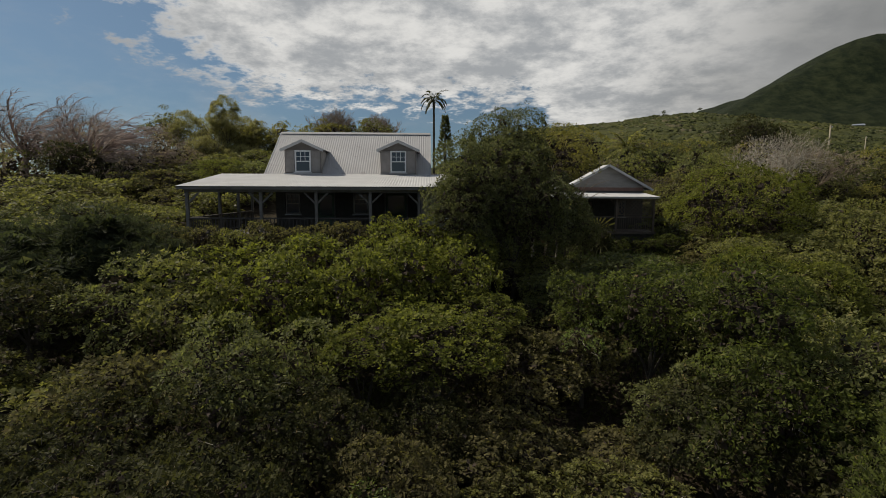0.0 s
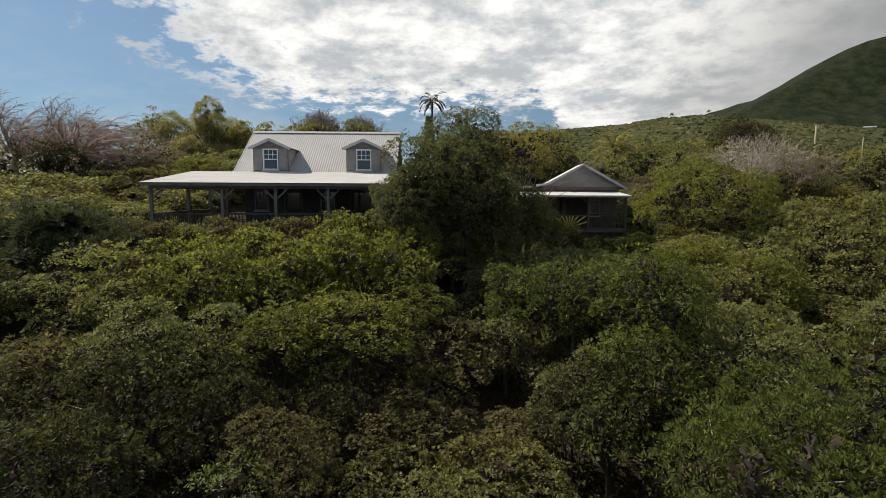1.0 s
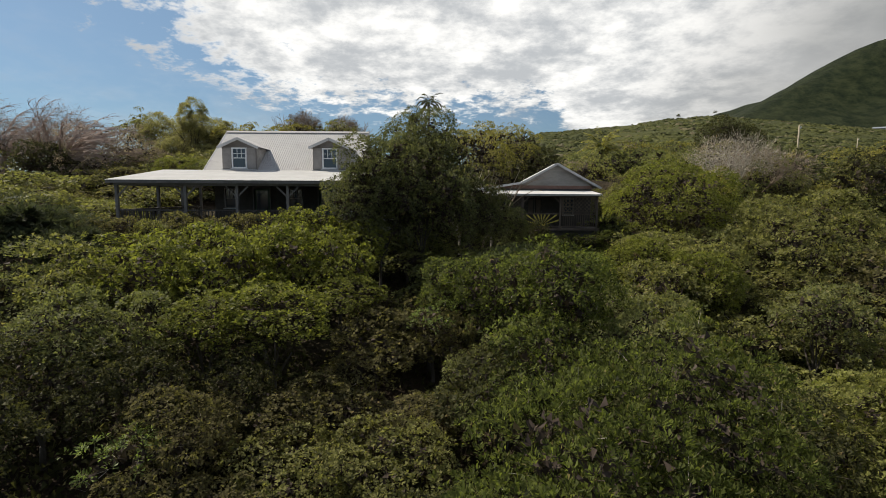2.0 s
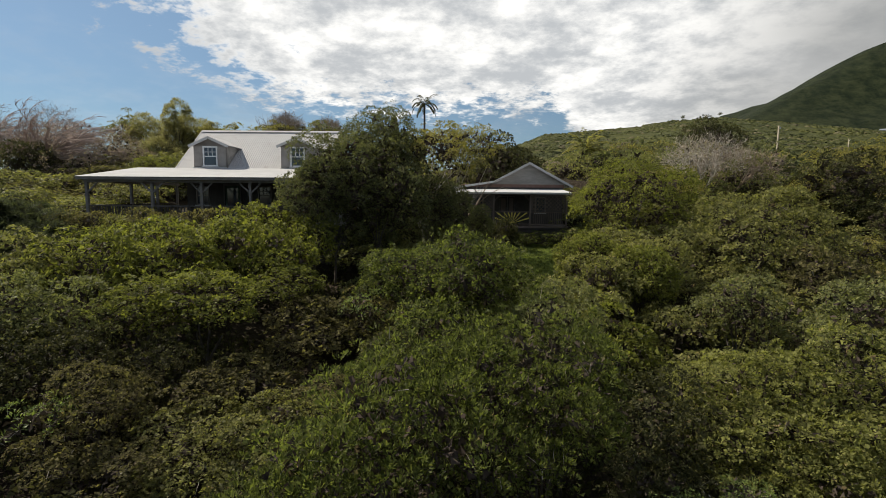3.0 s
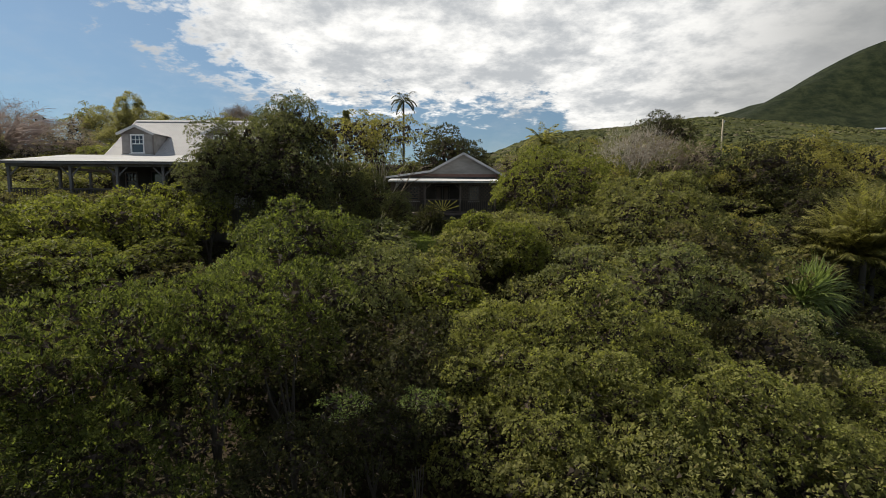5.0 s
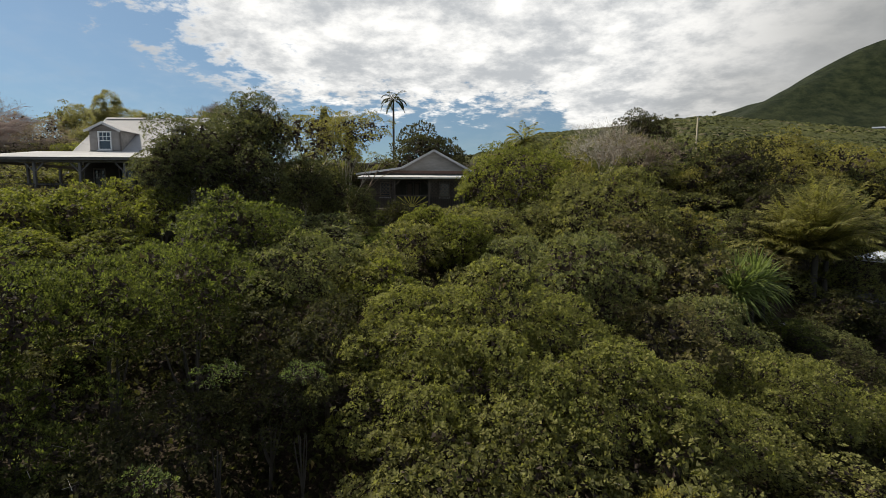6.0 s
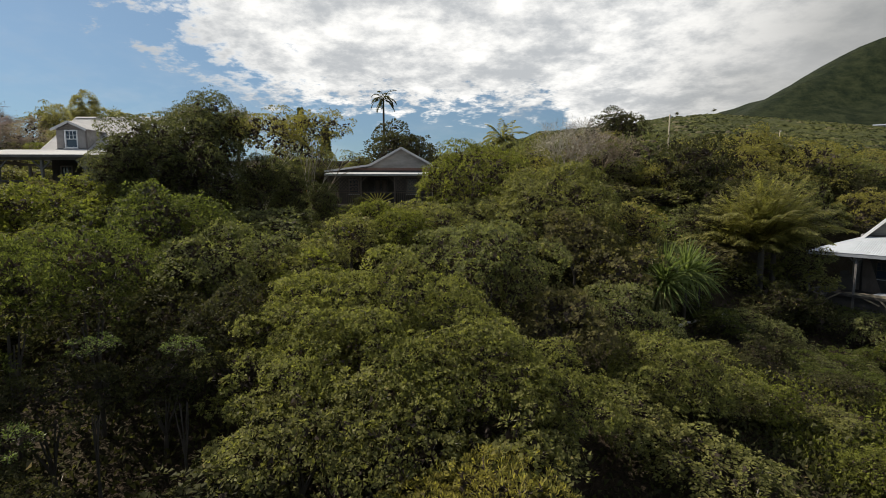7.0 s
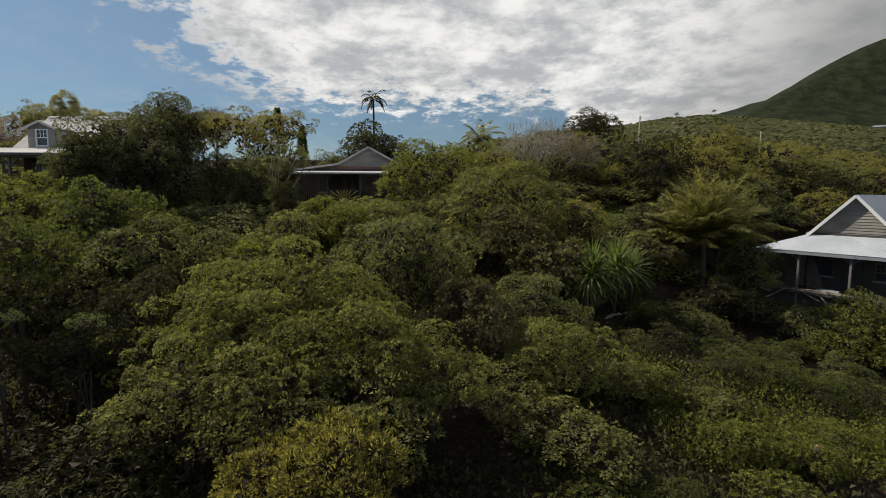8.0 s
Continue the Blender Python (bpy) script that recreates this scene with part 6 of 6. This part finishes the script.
def feather_palm(x, y, z, stem, fronds, length, leaflet, label, seed, droop=1.5, width=0.05, up=(0.15, 1.3), mat=LEAF_PALM, r=0.12, pairs=26, lean=(0, 0)):
    rng = random.Random(seed)
    ob = thing("palm", pose(x, y, z), label, "palm tree")
    top = Vector((lean[0], lean[1], stem))
    bm = bmesh.new()
    n = 9
    tube(bm, [(lean[0] * (i / n) ** 2, lean[1] * (i / n) ** 2, -0.3 + (stem + 0.3) * i / n) for i in range(n + 1)],
         [r * (1.25 - 0.4 * i / n) * (1.06 if i % 2 else 0.96) for i in range(n + 1)], 8)
    part("trunk", bm, BARK, ob, "", True)
    for i in range(fronds):
        a = i * 2.399 + rng.uniform(-0.2, 0.2)
        e = up[0] + (up[1] - up[0]) * (i / fronds) ** 1.0
        way = (math.cos(a) * math.cos(e), math.sin(a) * math.cos(e), math.sin(e))
        q, pts = frond_quads(rng, top, way, length * rng.uniform(0.85, 1.1), droop * rng.uniform(0.8, 1.2), leaflet, width, pairs)
        f = part("frond", leaf_mesh("frond", q, mat), None, ob)
        rib = bmesh.new()
        tube(rib, pts[::len(pts) // 7], [0.028 * (1 - 0.8 * j / len(pts[::len(pts) // 7])) + 0.004 for j in range(len(pts[::len(pts) // 7]))], 4)
        part("midrib", rib, mat, f)
    return ob


def sword_rosette(name, x, y, z, count, length, width, label, category, seed, mat, up=(0.1, 1.35), stem=0.0, droop=0.5):
    """Strap leaves that radiate from one point, as on an agave, a yucca or a sago palm."""
    rng = random.Random(seed)
    ob = thing(name, pose(x, y, z), label, category)
    if stem:
        bm = bmesh.new()
        tube(bm, [(0, 0, -0.3), (0.04, 0, stem * 0.5), (0, 0.03, stem)], [0.11, 0.085, 0.08], 8)
        part("stem", bm, BARK, ob, "", True)
    for i in range(count):
        a = i * 2.399
        e = up[0] + (up[1] - up[0]) * i / count + rng.uniform(-0.1, 0.1)
        d = Vector((math.cos(a) * math.cos(e), math.sin(a) * math.cos(e), math.sin(e)))
        s = Vector((-math.sin(a), math.cos(a), 0))
        p = Vector((0, 0, stem))
        L = length * rng.uniform(0.8, 1.1)
        bm = bmesh.new()
        rows = []
        for j in range(6):
            f = j / 5
            w = width * (1 - f ** 2.2) * (0.55 + 0.45 * min(1, f * 3)) * 0.5 + 0.002
            n = s.cross(d)
            rows.append((bm.verts.new(p - s * w), bm.verts.new(p - n * w * 0.35), bm.verts.new(p + s * w)))
            d = (d + Vector((0, 0, -droop * 0.2 * (0.4 + f)))).normalized()
            p = p + d * L / 5
        for r0, r1 in zip(rows, rows[1:]):
            bm.faces.new((r0[0], r0[1], r1[1], r1[0]))
            bm.faces.new((r0[1], r0[2], r1[2], r1[1]))
        part("leaf", bm, mat, ob)
    return ob


def gz(x, y):
    return float(ground_z(x, y))


# the royal palm far behind the houses
feather_palm(10.9, 129.0, gz(11, 129), 26.6 - gz(11, 129), 15, 4.6, 1.0, "tall royal palm standing over the woods", 3, 2.3, 0.2, (-0.15, 1.3), LEAF_DARK_SHADED, 0.27, 22)
# palms by the old house
feather_palm(47.0, 29.0, gz(47.0, 29.0), -1.3 - gz(47.0, 29.0), 54, 4.7, 1.15, "broad feathery palm with arching yellow-green fronds", 5, 1.25, 0.06, (0.75, 1.54), LEAF_PALM, 0.2, 60)
feather_palm(48.5, 30.0, gz(48.5, 30.0), -1.9 - gz(48.5, 30.0), 40, 4.6, 1.1, "feathery palm with drooping fronds", 6, 1.5, 0.055, (0.7, 1.52), LEAF_PALM, 0.17, 56)
feather_palm(45.9, 29.8, gz(45.9, 29.8), -2.0 - gz(45.9, 29.8), 34, 4.2, 1.0, "feathery palm leaning over the bank", 16, 1.5, 0.055, (0.7, 1.52), LEAF_PALM, 0.14, 52)
for x, y, top, n, size in ((36.9, 20.4, -2.2, 130, 2.1), (38.6, 21.8, -2.0, 120, 2.0), (39.8, 22.8, -2.3, 80, 1.8)):
    sword_rosette("screw_pine", x, y, gz(x, y), n, size, 0.15, "bright green screw pine with arching sword leaves", "screw pine", int(x * 7), LEAF_FRESH, (-0.45, 1.5), top - gz(x, y), 1.15)
sword_rosette("yucca", 36.5, 19.9, gz(36.5, 19.9), 90, 1.4, 0.1, "yucca with a skirt of hanging pale leaves", "yucca", 7, LEAF_BAMBOO, (-1.45, 0.0), -2.5 - gz(36.5, 19.9), 1.1)


def stone_row():
    """A low row of pale edging stones on the bank."""
    g = random.Random(31)
    ob = thing("stone_edging", pose(40.4, 23.2, gz(40.4, 23.2)), "low row of pale stones edging the bank", "stone edging")
    for i in range(20):
        x, y = 37.9 + 4.9 * i / 19, 20.9 + 4.5 * i / 19 + g.uniform(-0.1, 0.1)
        bm = bmesh.new()
        bmesh.ops.create_icosphere(bm, subdivisions=1, radius=g.uniform(0.07, 0.13))
        for v in bm.verts:
            v.co = Vector((v.co.x * 1.3, v.co.y, v.co.z * 0.8)) * g.uniform(0.85, 1.15)
        bm.transform(Matrix.Translation((x - 40.4, y - 23.2, gz(x, y) + 0.06 - gz(40.4, 23.2))))
        part("stone", bm, STONE, ob)


stone_row()
feather_palm(28.6, 31.0, gz(28.6, 31), 0.5, 14, 1.5, 0.4, "young palm among the shrubs", 9, 1.2, 0.05, (0.1, 1.3), LEAF_PALM, 0.09, 20)
feather_palm(34.5, 66.0, gz(34.5, 66), 9.5 - gz(34.5, 66), 20, 3.8, 0.85, "coconut palm behind the cottage", 12, 1.5, 0.2, (-0.3, 1.35), LEAF_PALM, 0.16, 24)
# in front of the cottage
for x, y, n in ((19.6, 35.8, 95), (20.3, 34.6, 80)):
    sword_rosette("sago_palm", x, y, gz(x, y), n, 1.35, 0.09, "dark sago palm in front of the cottage", "sago palm", int(x * 3), LEAF_DARK_SHADED, (-0.9, 1.4), 1.0, 0.9)
sword_rosette("agave", 27.8, 27.5, gz(27.8, 27.5), 34, 0.95, 0.14, "grey-green agave rosette on the bank", "agave", 21, LEAF_GREY, (0.15, 1.4), 0.1, 0.15)


def spire(x, y, top, width, label, seed, mat=LEAF_DARK):
    """A narrow conifer."""
    z = gz(x, y)
    hgt = top - z
    ob = thing("conifer", pose(x, y, z), label, "conifer")
    bm = bmesh.new()
    tube(bm, [(0, 0, -0.3), (0, 0, hgt * 0.5), (0, 0, hgt * 0.97)], [0.2, 0.12, 0.02], 7)
    part("trunk", bm, BARK, ob)
    g = np.random.default_rng(seed)
    n = 900
    f = g.random(n) ** 0.8
    tier = np.floor(f * 14) / 14
    rad = width * (1 - f) * (0.65 + 0.6 * (f * 14 - np.floor(f * 14))) * g.uniform(0.3, 1, n) ** 0.5
    a = g.uniform(0, 2 * math.pi, n)
    base = np.stack([np.cos(a) * rad, np.sin(a) * rad, hgt * (0.12 + 0.88 * f)], -1)
    ax = unit(np.stack([np.cos(a), np.sin(a), g.uniform(0.1, 0.9, n)], -1))
    sd = unit(np.cross(ax, g.normal(0, 1, (n, 3))))
    part("crown", leaf_mesh("spire_crown", leaf_quads(base, ax, sd, np.full(n, 0.42), np.full(n, 0.12)), mat), None, ob)


spire(10.7, 52.7, 11.3, 0.9, "dark columnar pine behind the main house", 4)
spire(13.4, 52.7, 9.3, 0.5, "slim dark cypress behind the main house", 5)


# ---- poles and wires ----
def pole(x, y, top, label):
    z = gz(x, y)
    ob = thing("utility_pole", pose(x, y, z), label, "utility pole")
    part("shaft", tube(bmesh.new(), [(0, 0, -0.5), (0, 0, (top - z) * 0.5), (0.02, 0, top - z)], [0.11, 0.09, 0.08], 8), WOOD_PALE, ob, "", True)
    part("insulator", tube(bmesh.new(), [(0.1, -0.05, top - z - 0.35), (0.22, -0.05, top - z - 0.15)], [0.05, 0.04], 6), WHITE, ob)


pole(52.7, 56.0, 11.3, "pale weathered wooden utility pole on the slope")
pole(91.0, 94.0, 14.5, "distant wooden utility pole on the slope")


def cut_stump(x, y):
    ob = thing("cut_stump", pose(x, y, gz(x, y)), "cut tree stump with a pale sawn top among herbs", "stump")
    part("stem", tube(bmesh.new(), [(0, 0, -0.2), (0.03, 0, 0.3), (0.1, 0, 0.62)], [0.13, 0.1, 0.095], 10), BARK, ob, "", True)
    part("sawn_face", tube(bmesh.new(), [(0.1, 0, 0.624), (0.103, 0, 0.64)], [0.088, 0.085], 10), SAWN, ob, "fresh orange-brown sawn wood")
    part("side_stem", tube(bmesh.new(), [(0.08, 0, 0.3), (0.22, -0.03, 0.42), (0.26, -0.05, 0.52)], [0.05, 0.045, 0.04], 8), BARK, ob, "", True)


cut_stump(40.1, 9.2)


def flower_shrub(x, y, top):
    """A shrub with a cluster of orange-red flower heads."""
    ob = plant("green_far", x, y, top, 0.5, label="green shrub with orange-red flowers beside the cottage")
    head = bmesh.new()
    for i in range(6):
        a = i * math.pi / 3
        c, d = Vector((math.cos(a), math.sin(a), 0.35)), Vector((-math.sin(a), math.cos(a), 0))
        v = [head.verts.new(q) for q in ((0, 0, 0), c * 0.06 + d * 0.03, c * 0.11 + Vector((0, 0, 0.02)), c * 0.06 - d * 0.03)]
        head.faces.new(v)
    me = mesh_object("flower_head", head, PETAL)
    g = random.Random(6)
    for i in range(26):
        a, e = g.uniform(0, 6.28), g.uniform(0.1, 1.4)
        p = Vector((math.cos(a) * math.cos(e) * 0.75, math.sin(a) * math.cos(e) * 0.75, math.sin(e) * 0.6 + top - gz(x, y) - 0.55))
        f = part("flower_head", me, None, ob, "orange-red petals")
        f.matrix_basis = Matrix.Translation(p) @ Matrix.Rotation(g.uniform(0.4, 1.2), 4, "X")


flower_shrub(16.3, 35.2, 2.6)


# far off, on the ridge and the slope
plant("hill_dark", 602.0, 1245.0, gz(602, 1245) + 12.0, 1.7, label="lone tree on the distant ridge")
plant("hill_dark", 693.0, 1245.0, gz(693, 1245) + 13.0, 1.5, label="lone tree on the distant ridge")


def far_house(x, y):
    z = gz(x, y)
    ob = thing("distant_house", pose(x, y, z - 2.5, 0, 0, -30), "distant house with a pale grey roof on the green slope", "house")
    part("wall", a_box(-12, 12, -5, 5, -3, 6.0), SIDING, ob)
    part("roof", slab([(-13, -6.2, 5.9), (13, -6.2, 5.9), (12, 0, 9.6), (-12, 0, 9.6)], 0.3), FASCIA_BLUE, ob, "pale sheet roof")
    part("roof", slab([(12, 0.02, 9.6), (13, 6.2, 5.9), (-13, 6.2, 5.9), (-12, 0.02, 9.6)], 0.3), FASCIA_BLUE, ob, "pale sheet roof")
    for i in range(5):
        part("window", a_box(-10 + i * 4.4, -8 + i * 4.4, -5.08, -5.01, 2.2, 4.4), GLASS, ob)


far_house(1064.0, 1200.0)
